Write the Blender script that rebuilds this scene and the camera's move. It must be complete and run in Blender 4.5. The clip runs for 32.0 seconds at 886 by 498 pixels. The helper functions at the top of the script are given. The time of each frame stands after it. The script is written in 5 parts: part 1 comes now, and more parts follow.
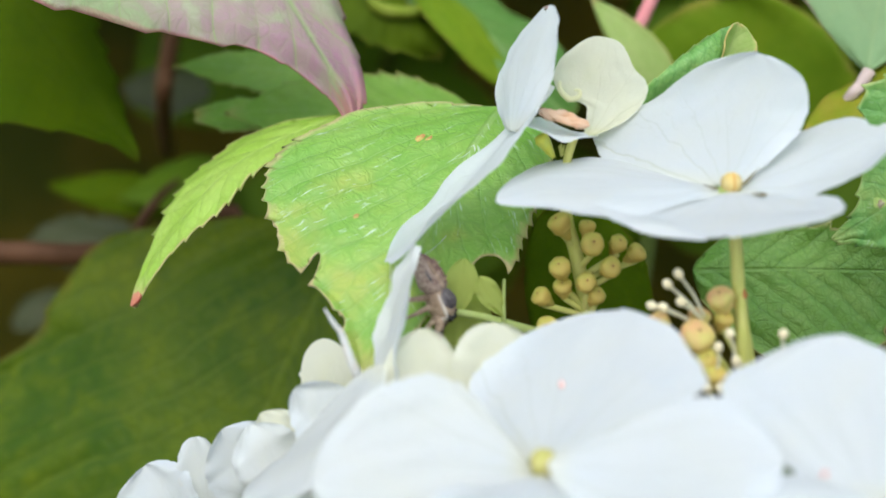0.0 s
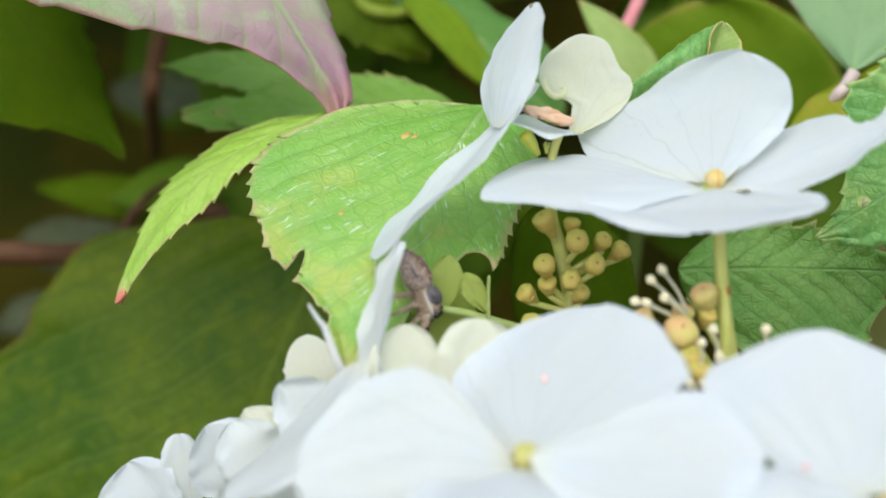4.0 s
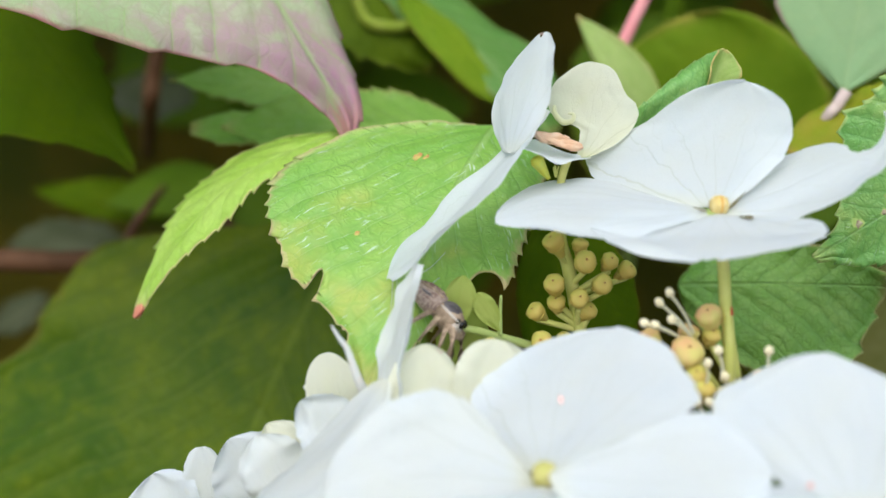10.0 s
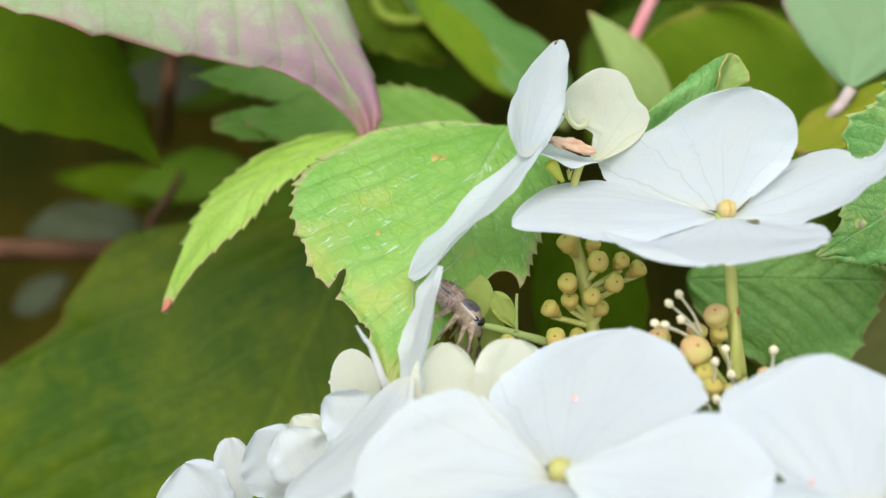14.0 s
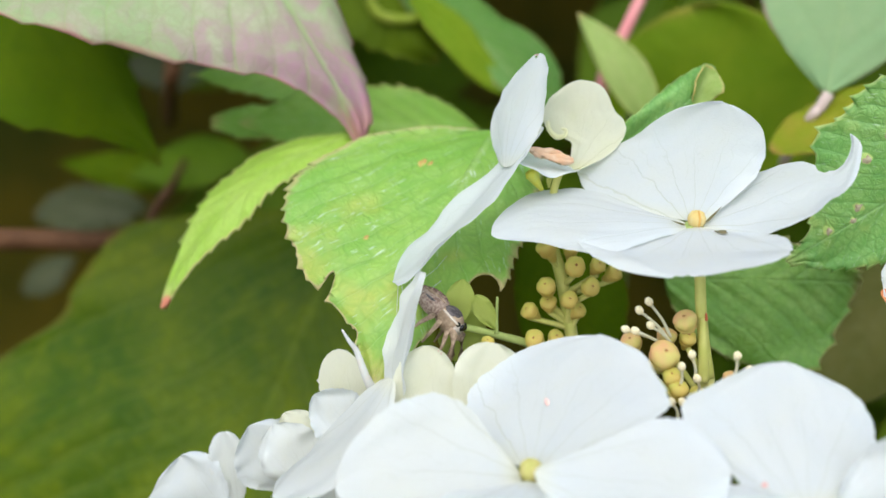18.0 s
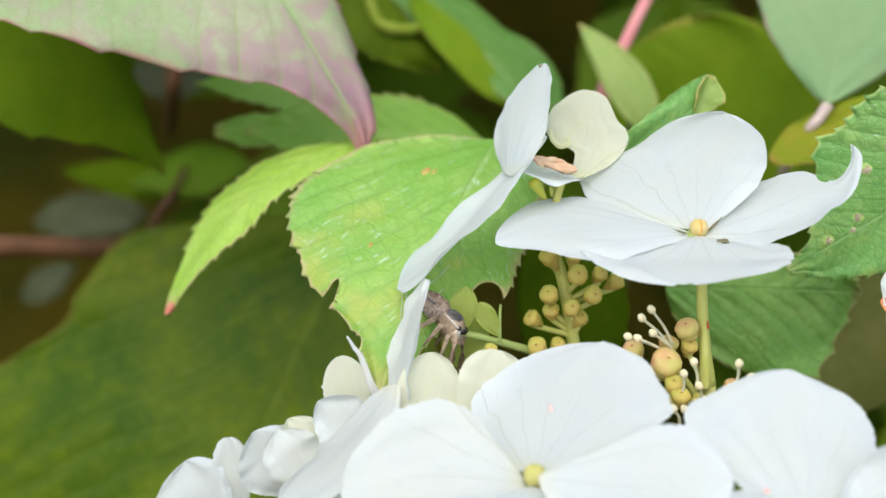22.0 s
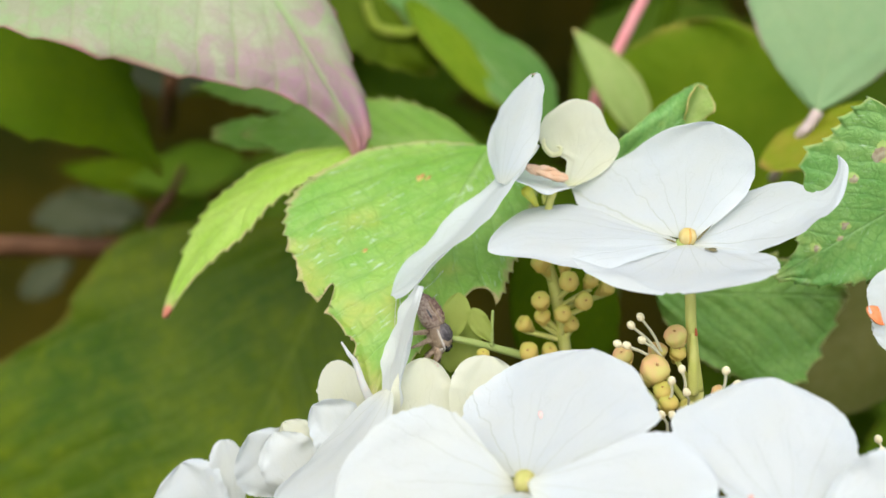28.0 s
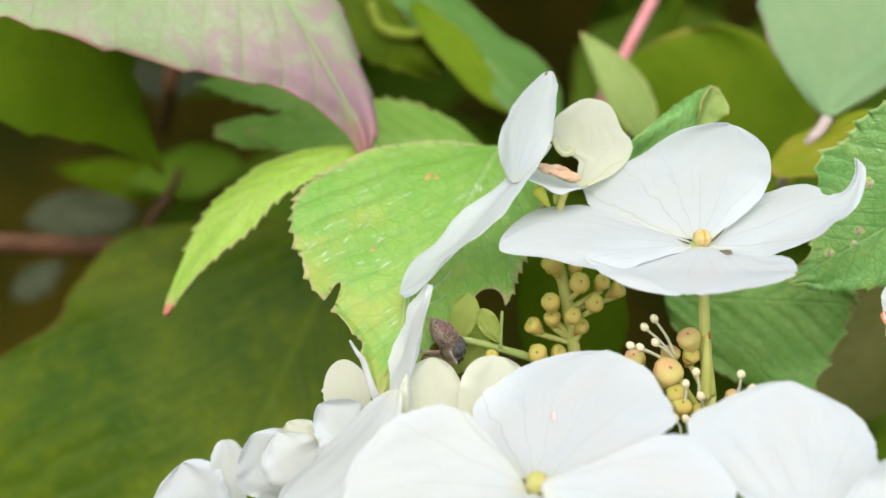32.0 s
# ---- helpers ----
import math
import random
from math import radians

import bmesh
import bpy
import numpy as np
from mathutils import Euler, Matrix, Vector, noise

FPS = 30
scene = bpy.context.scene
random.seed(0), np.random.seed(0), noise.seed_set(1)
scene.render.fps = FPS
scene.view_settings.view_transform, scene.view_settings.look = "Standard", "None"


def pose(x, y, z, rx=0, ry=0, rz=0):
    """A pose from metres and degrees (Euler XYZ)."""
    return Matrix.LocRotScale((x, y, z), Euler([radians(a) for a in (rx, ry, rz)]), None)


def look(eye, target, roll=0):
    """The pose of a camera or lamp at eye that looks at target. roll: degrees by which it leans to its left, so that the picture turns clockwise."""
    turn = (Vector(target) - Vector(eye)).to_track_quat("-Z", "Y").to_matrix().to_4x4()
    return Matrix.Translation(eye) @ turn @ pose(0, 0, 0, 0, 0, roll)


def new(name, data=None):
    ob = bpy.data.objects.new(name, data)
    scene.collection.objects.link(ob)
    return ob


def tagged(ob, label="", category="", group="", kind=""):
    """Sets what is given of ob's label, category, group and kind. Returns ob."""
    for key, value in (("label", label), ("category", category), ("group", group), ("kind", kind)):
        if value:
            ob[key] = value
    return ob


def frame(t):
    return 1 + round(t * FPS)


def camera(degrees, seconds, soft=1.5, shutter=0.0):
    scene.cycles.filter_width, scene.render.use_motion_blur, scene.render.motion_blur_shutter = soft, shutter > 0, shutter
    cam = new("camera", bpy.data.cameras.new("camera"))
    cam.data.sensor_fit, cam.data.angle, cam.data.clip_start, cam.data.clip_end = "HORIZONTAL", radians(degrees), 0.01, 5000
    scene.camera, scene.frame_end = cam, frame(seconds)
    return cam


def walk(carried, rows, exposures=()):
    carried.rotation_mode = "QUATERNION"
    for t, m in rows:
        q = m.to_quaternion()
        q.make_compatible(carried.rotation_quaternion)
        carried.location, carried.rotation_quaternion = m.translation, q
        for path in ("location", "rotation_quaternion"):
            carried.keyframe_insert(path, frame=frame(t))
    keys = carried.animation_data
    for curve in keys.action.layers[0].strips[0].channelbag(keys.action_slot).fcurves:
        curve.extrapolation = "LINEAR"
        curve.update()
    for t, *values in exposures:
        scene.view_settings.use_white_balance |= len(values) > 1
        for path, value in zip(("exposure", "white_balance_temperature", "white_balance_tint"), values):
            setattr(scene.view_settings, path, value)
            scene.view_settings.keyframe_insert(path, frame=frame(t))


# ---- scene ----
cam = camera(42.0, 32.0)
cam.data.dof.use_dof = True
cam.data.dof.focus_distance = 0.140
cam.data.dof.aperture_fstop = 15.5
PATH = [
    (0, (0.00000, -0.11818, 1.02084), (0.00000, 0.00000, 1.00000), 0.00),
    (0.5, (-0.00003, -0.11865, 1.02143), (0.00014, -0.00050, 1.00040), 0.03),
    (1, (-0.00029, -0.11849, 1.02149), (0.00003, -0.00038, 1.00031), 0.04),
    (1.5, (-0.00059, -0.11811, 1.02083), (-0.00018, 0.00000, 0.99962), 0.07),
    (2, (0.00020, -0.11822, 1.02039), (0.00051, -0.00004, 0.99956), 0.04),
    (2.5, (-0.00036, -0.11813, 1.02074), (-0.00001, 0.00002, 0.99975), 0.01),
    (3, (0.00091, -0.11848, 1.02054), (0.00119, -0.00025, 1.00001), 0.10),
    (3.5, (0.00079, -0.11828, 1.01947), (0.00134, 0.00005, 0.99947), 0.17),
    (5.5, (-0.00058, -0.11889, 1.02033), (0.00165, -0.00062, 1.00019), 0.33),
    (6, (-0.00212, -0.11881, 1.02074), (0.00042, -0.00054, 1.00056), 0.33),
    (6.5, (-0.00200, -0.12008, 1.02296), (0.00064, -0.00188, 1.00245), 0.48),
    (7, (-0.00206, -0.12053, 1.02316), (0.00050, -0.00233, 1.00261), 0.42),
    (7.5, (-0.00340, -0.11992, 1.02150), (-0.00060, -0.00168, 1.00122), 0.40),
    (8, (-0.00374, -0.12094, 1.02195), (-0.00073, -0.00273, 1.00151), 0.42),
    (8.5, (-0.00277, -0.12149, 1.02245), (0.00000, -0.00332, 1.00176), 0.41),
    (9, (-0.00206, -0.12289, 1.02405), (0.00089, -0.00480, 1.00292), 0.47),
    (9.5, (-0.00277, -0.12289, 1.02433), (0.00023, -0.00484, 1.00300), 0.49),
    (10, (-0.00354, -0.12270, 1.02405), (-0.00026, -0.00463, 1.00286), 0.47),
    (10.5, (-0.00357, -0.12290, 1.02473), (-0.00055, -0.00488, 1.00324), 0.45),
    (11, (-0.00387, -0.12347, 1.02529), (-0.00088, -0.00546, 1.00373), 0.45),
    (11.5, (-0.00472, -0.12381, 1.02513), (-0.00176, -0.00580, 1.00355), 0.42),
    (12, (-0.00462, -0.12383, 1.02489), (-0.00199, -0.00582, 1.00328), 0.38),
    (12.5, (-0.00425, -0.12498, 1.02622), (-0.00158, -0.00702, 1.00437), 0.44),
    (13, (-0.00535, -0.12472, 1.02609), (-0.00242, -0.00683, 1.00390), 0.40),
    (13.5, (-0.00555, -0.12575, 1.02698), (-0.00265, -0.00800, 1.00400), 0.38),
    (15.5, (-0.00273, -0.13172, 1.03300), (-0.00133, -0.01498, 1.00525), 0.44),
    (16, (-0.00314, -0.13184, 1.03333), (-0.00164, -0.01514, 1.00541), 0.44),
    (16.5, (-0.00312, -0.13165, 1.03290), (-0.00167, -0.01489, 1.00526), 0.43),
    (17, (-0.00342, -0.13172, 1.03267), (-0.00172, -0.01491, 1.00524), 0.41),
    (17.5, (-0.00348, -0.13240, 1.03382), (-0.00165, -0.01562, 1.00627), 0.50),
    (18, (-0.00209, -0.13297, 1.03431), (-0.00044, -0.01614, 1.00696), 0.55),
    (18.5, (-0.00203, -0.13334, 1.03429), (-0.00036, -0.01647, 1.00714), 0.56),
    (19, (-0.00311, -0.13290, 1.03323), (-0.00137, -0.01593, 1.00650), 0.56),
    (19.5, (-0.00299, -0.13337, 1.03389), (-0.00121, -0.01637, 1.00729), 0.59),
    (20, (-0.00265, -0.13359, 1.03392), (-0.00091, -0.01654, 1.00754), 0.63),
    (20.5, (-0.00248, -0.13420, 1.03439), (-0.00068, -0.01714, 1.00805), 0.71),
    (21, (-0.00251, -0.13393, 1.03354), (-0.00067, -0.01680, 1.00748), 0.77),
    (21.5, (-0.00282, -0.13352, 1.03274), (-0.00092, -0.01638, 1.00680), 0.76),
    (22, (-0.00313, -0.13419, 1.03434), (-0.00104, -0.01714, 1.00796), 0.82),
    (22.5, (-0.00372, -0.13431, 1.03435), (-0.00152, -0.01725, 1.00803), 0.91),
    (23, (-0.00344, -0.13397, 1.03367), (-0.00125, -0.01690, 1.00743), 0.86),
    (23.5, (-0.00400, -0.13428, 1.03427), (-0.00165, -0.01722, 1.00794), 0.93),
    (24, (-0.00303, -0.13497, 1.03488), (-0.00075, -0.01789, 1.00863), 1.01),
    (24.5, (-0.00319, -0.13420, 1.03370), (-0.00090, -0.01711, 1.00753), 0.97),
    (25, (-0.00392, -0.13459, 1.03430), (-0.00140, -0.01754, 1.00799), 0.97),
    (25.5, (-0.00330, -0.13571, 1.03617), (-0.00076, -0.01874, 1.00946), 1.03),
    (27.5, (-0.00277, -0.13531, 1.03607), (-0.00048, -0.01848, 1.00879), 1.01),
    (28, (-0.00269, -0.13605, 1.03671), (-0.00032, -0.01920, 1.00950), 1.09),
    (28.5, (-0.00412, -0.13509, 1.03476), (-0.00159, -0.01817, 1.00785), 1.12),
    (29, (-0.00449, -0.13535, 1.03555), (-0.00190, -0.01842, 1.00867), 1.14),
    (29.5, (-0.00437, -0.13458, 1.03504), (-0.00192, -0.01756, 1.00858), 1.22),
    (30, (-0.00470, -0.13493, 1.03509), (-0.00216, -0.01780, 1.00912), 1.32),
    (30.5, (-0.00432, -0.13499, 1.03555), (-0.00180, -0.01780, 1.00989), 1.31),
    (31, (-0.00506, -0.13485, 1.03541), (-0.00220, -0.01766, 1.00978), 1.39),
    (31.5, (-0.00423, -0.13462, 1.03465), (-0.00131, -0.01742, 1.00906), 1.64),
    (32, (-0.00536, -0.13410, 1.03432), (-0.00174, -0.01696, 1.00851), 2.05),
]
walk(cam, [(t, look(eye, target, roll)) for t, eye, target, roll in PATH],
     exposures=[(0.0, 0.20, 5950, 5), (12.0, 0.22, 6030, 5), (19.0, 0.24, 6120, 5), (32.0, 0.27, 6360, 6)])

# ---- light: bright overcast sky with a broad soft sun high behind the viewer's shoulder ----
world = bpy.data.worlds.new("sky")
scene.world = world
world.use_nodes = True
wn = world.node_tree.nodes
sky = wn.new("ShaderNodeTexSky")
sky.sky_type, sky.sun_disc = "NISHITA", False
sky.sun_elevation, sky.sun_rotation = radians(50), radians(193)
sky.air_density, sky.dust_density, sky.ozone_density = 1.0, 4.0, 1.0
world.node_tree.links.new(sky.outputs[0], wn["Background"].inputs[0])
wn["Background"].inputs[1].default_value = 0.185
sun = new("sun", bpy.data.lights.new("sun", "SUN"))
sun.data.energy, sun.data.angle, sun.data.color = 1.5, radians(140), (1.0, 0.99, 0.96)
sun.matrix_world = look((-0.5, -2.15, 3.63), (0, 0, 1.0))


# ---- materials ----
def material(name):
    m = bpy.data.materials.new(name)
    m.use_nodes = True
    t = m.node_tree
    bsdf = t.nodes["Principled BSDF"]
    return m, t, bsdf, t.nodes["Material Output"]


def math_node(t, op, a, b=None, c=None):
    n = t.nodes.new("ShaderNodeMath")
    n.operation = op
    for i, v in enumerate((a, b, c)):
        if v is None:
            continue
        if isinstance(v, (int, float)):
            n.inputs[i].default_value = v
        else:
            t.links.new(v, n.inputs[i])
    return n.outputs[0]


def smooth(t, value, low, high):
    n = t.nodes.new("ShaderNodeMapRange")
    n.interpolation_type = "SMOOTHSTEP"
    n.inputs["From Min"].default_value, n.inputs["From Max"].default_value = low, high
    t.links.new(value, n.inputs["Value"])
    return n.outputs[0]


def mix(t, factor, a, b):
    n = t.nodes.new("ShaderNodeMix")
    n.data_type = "RGBA"
    for socket, v in ((n.inputs[0], factor), (n.inputs[6], a), (n.inputs[7], b)):
        if isinstance(v, (int, float)):
            socket.default_value = v
        elif isinstance(v, tuple):
            socket.default_value = (*v, 1)
        else:
            t.links.new(v, socket)
    return n.outputs[2]


def noise_value(t, scale, detail=3.0, coords=None, distortion=0.0):
    n = t.nodes.new("ShaderNodeTexNoise")
    n.inputs["Scale"].default_value, n.inputs["Detail"].default_value = scale, detail
    n.inputs["Distortion"].default_value = distortion
    if coords is None:
        coords = t.nodes.new("ShaderNodeTexCoord").outputs["Object"]
    t.links.new(coords, n.inputs["Vector"])
    return n.outputs[0]


def uv_axes(t, name):
    n = t.nodes.new("ShaderNodeUVMap")
    n.uv_map = name
    s = t.nodes.new("ShaderNodeSeparateXYZ")
    t.links.new(n.outputs[0], s.inputs[0])
    return n.outputs[0], s.outputs[0], s.outputs[1]


def bump(t, bsdf, height, strength, distance):
    n = t.nodes.new("ShaderNodeBump")
    n.inputs["Strength"].default_value, n.inputs["Distance"].default_value = strength, distance
    t.links.new(height, n.inputs["Height"])
    t.links.new(n.outputs[0], bsdf.inputs["Normal"])
    return n.outputs[0]


def thin(t, bsdf, out, colour, share, normal=None):
    """Light also comes through a thin petal or leaf."""
    tr = t.nodes.new("ShaderNodeBsdfTranslucent")
    if isinstance(colour, tuple):
        tr.inputs[0].default_value = (*colour, 1)
    else:
        t.links.new(colour, tr.inputs[0])
    if normal is not None:
        t.links.new(normal, tr.inputs["Normal"])
    m = t.nodes.new("ShaderNodeMixShader")
    m.inputs[0].default_value = share
    t.links.new(bsdf.outputs[0], m.inputs[1])
    t.links.new(tr.outputs[0], m.inputs[2])
    t.links.new(m.outputs[0], out.inputs[0])


def petal_material(name, colour, base_tint, vein, through_colour, share=0.35):
    m, t, bsdf, out = material(name)
    flat, x, y = uv_axes(t, "flat")
    angle = math_node(t, "ARCTAN2", x, math_node(t, "ADD", y, 0.05))
    wander = noise_value(t, 5.0, 3.0, flat)
    # a few long veins that fork, and a fine net between them
    bent = math_node(t, "MULTIPLY_ADD", wander, 0.20, angle)
    lines = math_node(t, "ABSOLUTE", math_node(t, "SINE", math_node(t, "MULTIPLY", bent, 9.0)))
    main = smooth(t, math_node(t, "MULTIPLY", lines, math_node(t, "ADD", y, 0.16)), 0.052, 0.008)
    forked = math_node(t, "ABSOLUTE", math_node(t, "SINE", math_node(t, "MULTIPLY_ADD", wander, 7.0, math_node(t, "MULTIPLY", angle, 15.0))))
    forked = math_node(t, "MULTIPLY", smooth(t, forked, 0.15, 0.0), smooth(t, y, 0.25, 0.5))
    cells = t.nodes.new("ShaderNodeTexVoronoi")
    cells.feature = "DISTANCE_TO_EDGE"
    cells.inputs["Scale"].default_value = 20.0
    t.links.new(flat, cells.inputs["Vector"])
    net = math_node(t, "MULTIPLY", smooth(t, cells.outputs["Distance"], 0.05, 0.0), 0.22)
    veins = math_node(t, "MULTIPLY", math_node(t, "MAXIMUM", main, math_node(t, "MULTIPLY", forked, 0.65)), smooth(t, y, 0.98, 0.25))
    blot = noise_value(t, 2.4, 4.0, flat)
    c = mix(t, math_node(t, "MULTIPLY", smooth(t, blot, 0.45, 0.75), 0.45), colour, base_tint)
    cool = tuple(v * k for v, k in zip(colour, (0.965, 0.985, 1.02)))
    c = mix(t, math_node(t, "MULTIPLY", smooth(t, blot, 0.5, 0.3), 0.8), c, cool)
    c = mix(t, smooth(t, y, 0.16, 0.0), c, base_tint)
    c = mix(t, math_node(t, "MULTIPLY", veins, 0.43), c, vein)
    c = mix(t, math_node(t, "MULTIPLY", math_node(t, "MULTIPLY", veins, smooth(t, y, 0.42, 0.05)), 0.22), c, tuple(v * k for v, k in zip(base_tint, (0.84, 0.84, 0.56))))
    c = mix(t, math_node(t, "MULTIPLY", net, 0.35), c, vein)
    spots = noise_value(t, 26.0, 0.0, flat)
    c = mix(t, math_node(t, "MULTIPLY", smooth(t, spots, 0.88, 0.91), 0.6), c, (0.72, 0.42, 0.30))
    v_flat, across, along = uv_axes(t, "share")
    rim = smooth(t, math_node(t, "MULTIPLY", math_node(t, "ABSOLUTE", across), smooth(t, noise_value(t, 8.0, 2.0, v_flat), 0.42, 0.62)), 0.90, 1.0)
    c = mix(t, math_node(t, "MULTIPLY", rim, 0.18), c, (0.72, 0.56, 0.44))
    t.links.new(c, bsdf.inputs["Base Color"])
    bsdf.inputs["Roughness"].default_value = 0.55
    bsdf.inputs["Specular IOR Level"].default_value = 0.25
    grain = noise_value(t, 70.0, 3.0, flat)
    ray = t.nodes.new("ShaderNodeCombineXYZ")
    t.links.new(math_node(t, "MULTIPLY", angle, 11.0), ray.inputs[0])
    t.links.new(math_node(t, "MULTIPLY", y, 3.0), ray.inputs[1])
    pleat = noise_value(t, 1.0, 3.0, ray.outputs[0])
    height = math_node(t, "SUBTRACT", math_node(t, "MULTIPLY_ADD", grain, 0.22, math_node(t, "MULTIPLY", pleat, 0.45)), math_node(t, "MULTIPLY_ADD", net, 0.4, math_node(t, "MULTIPLY", veins, 0.5)))
    n = bump(t, bsdf, height, 0.45, 0.0002)
    thin(t, bsdf, out, mix(t, 0.35, through_colour, c), share, n)
    return m


def leaf_material(name, colour, second, vein, edge, through_colour, share=0.3, gloss=0.45, teeth_rim=0.9, count=7.0, blush=None, blemish=0.0, painted_glint=0.0,
                  relief=1.0, lines=0.35, mesh=0.25, shine=0.3, deep=None, tilt=1.2, fine=1.0, broad=0.10):
    """deep: the colour in the fine net of veins and of the painted crease shade; lines: how much the side veins stand
    out; mesh: the same for the net; tilt: how far the side veins lean ahead.
    """
    m, t, bsdf, out = material(name)
    deep = deep or tuple(v * 0.72 for v in colour)
    flat, x, y = uv_axes(t, "flat")
    v_flat, across, along = uv_axes(t, "share")
    ax = math_node(t, "ABSOLUTE", x)
    wander = noise_value(t, 3.5, 3.0, flat)
    rib = smooth(t, math_node(t, "ADD", ax, math_node(t, "MULTIPLY", y, 0.006)), 0.014, 0.004)
    s = math_node(t, "SUBTRACT", y, math_node(t, "MULTIPLY", math_node(t, "POWER", ax, 0.88), tilt * 0.86))
    s = math_node(t, "MULTIPLY_ADD", wander, 0.16, s)
    wave = math_node(t, "ABSOLUTE", math_node(t, "SINE", math_node(t, "MULTIPLY", s, math.pi * count)))
    side = math_node(t, "MULTIPLY", smooth(t, wave, broad, 0.0), smooth(t, noise_value(t, 7.0, 2.0, flat), 0.30, 0.55))
    warp = t.nodes.new("ShaderNodeTexNoise")
    warp.inputs["Scale"].default_value, warp.inputs["Detail"].default_value = 14.0 * fine, 3.0
    t.links.new(flat, warp.inputs["Vector"])
    moved = t.nodes.new("ShaderNodeVectorMath")
    moved.operation = "MULTIPLY_ADD"
    moved.inputs[1].default_value = (0.06 / fine,) * 3
    t.links.new(warp.outputs["Color"], moved.inputs[0])
    t.links.new(flat, moved.inputs[2])
    nets = []
    for scale, width in ((19.0, 0.22), (50.0, 0.30)):
        cells = t.nodes.new("ShaderNodeTexVoronoi")
        cells.feature = "DISTANCE_TO_EDGE"
        cells.inputs["Scale"].default_value = scale * fine
        t.links.new(moved.outputs[0], cells.inputs["Vector"])
        nets.append(smooth(t, cells.outputs["Distance"], width, 0.0))
    net = math_node(t, "MAXIMUM", nets[0], math_node(t, "MULTIPLY", nets[1], 0.55))
    strong = math_node(t, "MAXIMUM", rib, side)
    blot = noise_value(t, 2.6, 4.0, flat, 0.4)
    c = mix(t, smooth(t, blot, 0.35, 0.68), colour, second)
    patchy = noise_value(t, 8.0 * fine, 4.0, flat, 0.8)
    c = mix(t, math_node(t, "MULTIPLY", smooth(t, patchy, 0.48, 0.70), 0.55), c, second)
    c = mix(t, math_node(t, "MULTIPLY", smooth(t, patchy, 0.47, 0.28), 0.5), c, colour)
    mottle = noise_value(t, 22.0 * fine, 3.0, flat)
    c = mix(t, math_node(t, "MULTIPLY", smooth(t, mottle, 0.45, 0.75), 0.3), c, vein)
    if blush:
        flush = noise_value(t, 7.0 * fine, 5.0, flat, 0.9)
        c = mix(t, math_node(t, "MULTIPLY", smooth(t, math_node(t, "MULTIPLY_ADD", flush, 1.0, math_node(t, "MULTIPLY", along, 1.6)), 1.60, 2.0), 0.9), c, blush)
        c = mix(t, math_node(t, "MULTIPLY", smooth(t, flush, 0.46, 0.62), 0.45), c, tuple(0.5 * p + 0.5 * q for p, q in zip(blush, second)))
    c = mix(t, math_node(t, "MULTIPLY", net, mesh), c, deep)
    # darker bands beside the side veins: crease shade painted into the base colour
    crease_shade = math_node(t, "MULTIPLY", smooth(t, wave, broad * 3.6, broad * 1.2), smooth(t, mottle, 0.30, 0.60))
    c = mix(t, math_node(t, "MULTIPLY", crease_shade, mesh), c, deep)
    c = mix(t, math_node(t, "MULTIPLY", strong, lines), c, vein)
    if blemish:
        ageing = math_node(t, "MULTIPLY_ADD", along, 0.30, noise_value(t, 5.0, 3.0, flat))
        halo = math_node(t, "MULTIPLY", smooth(t, ageing, 0.68, 0.86), blemish)
        halo = math_node(t, "MULTIPLY", halo, math_node(t, "SUBTRACT", 1.0, math_node(t, "MULTIPLY", net, 0.3)))
        c = mix(t, math_node(t, "MULTIPLY", halo, 0.8), c, (0.62, 0.56, 0.12))
        spot = noise_value(t, 9.0, 2.0, flat)
        c = mix(t, math_node(t, "MULTIPLY", smooth(t, spot, 0.72, 0.76), 0.8), c, (0.50, 0.26, 0.08))
    if painted_glint:
        # short whitish streaks: the leaf's sheen painted into the base colour
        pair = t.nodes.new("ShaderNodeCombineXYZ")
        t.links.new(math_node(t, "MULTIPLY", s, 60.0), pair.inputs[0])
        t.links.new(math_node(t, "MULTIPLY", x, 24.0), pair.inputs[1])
        glint = smooth(t, noise_value(t, 1.0, 3.0, pair.outputs[0], 0.9), 0.60, 0.72)
        glint = math_node(t, "MULTIPLY", glint, smooth(t, noise_value(t, 6.0, 2.0, flat), 0.40, 0.58))
        c = mix(t, math_node(t, "MULTIPLY", glint, painted_glint), c, (0.78, 0.86, 0.74))
    reach = math_node(t, "MAXIMUM", math_node(t, "ABSOLUTE", across), along)
    rim = smooth(t, math_node(t, "MULTIPLY_ADD", noise_value(t, 16.0, 3.0, v_flat), 0.16, reach), teeth_rim + 0.06, 1.10)
    c = mix(t, rim, c, edge)
    t.links.new(c, bsdf.inputs["Base Color"])
    bsdf.inputs["Roughness"].default_value = gloss
    bsdf.inputs["Specular IOR Level"].default_value = shine
    swell = math_node(t, "POWER", wave, 0.7)
    height = math_node(t, "MULTIPLY_ADD", mottle, 0.5, math_node(t, "MULTIPLY", swell, 0.9))
    height = math_node(t, "SUBTRACT", height, math_node(t, "MULTIPLY_ADD", net, 0.35, math_node(t, "MULTIPLY", rib, 1.0)))
    n = bump(t, bsdf, height, 0.5 * relief, 0.00045)
    thin(t, bsdf, out, mix(t, 0.5, c, through_colour), share, n)
    return m


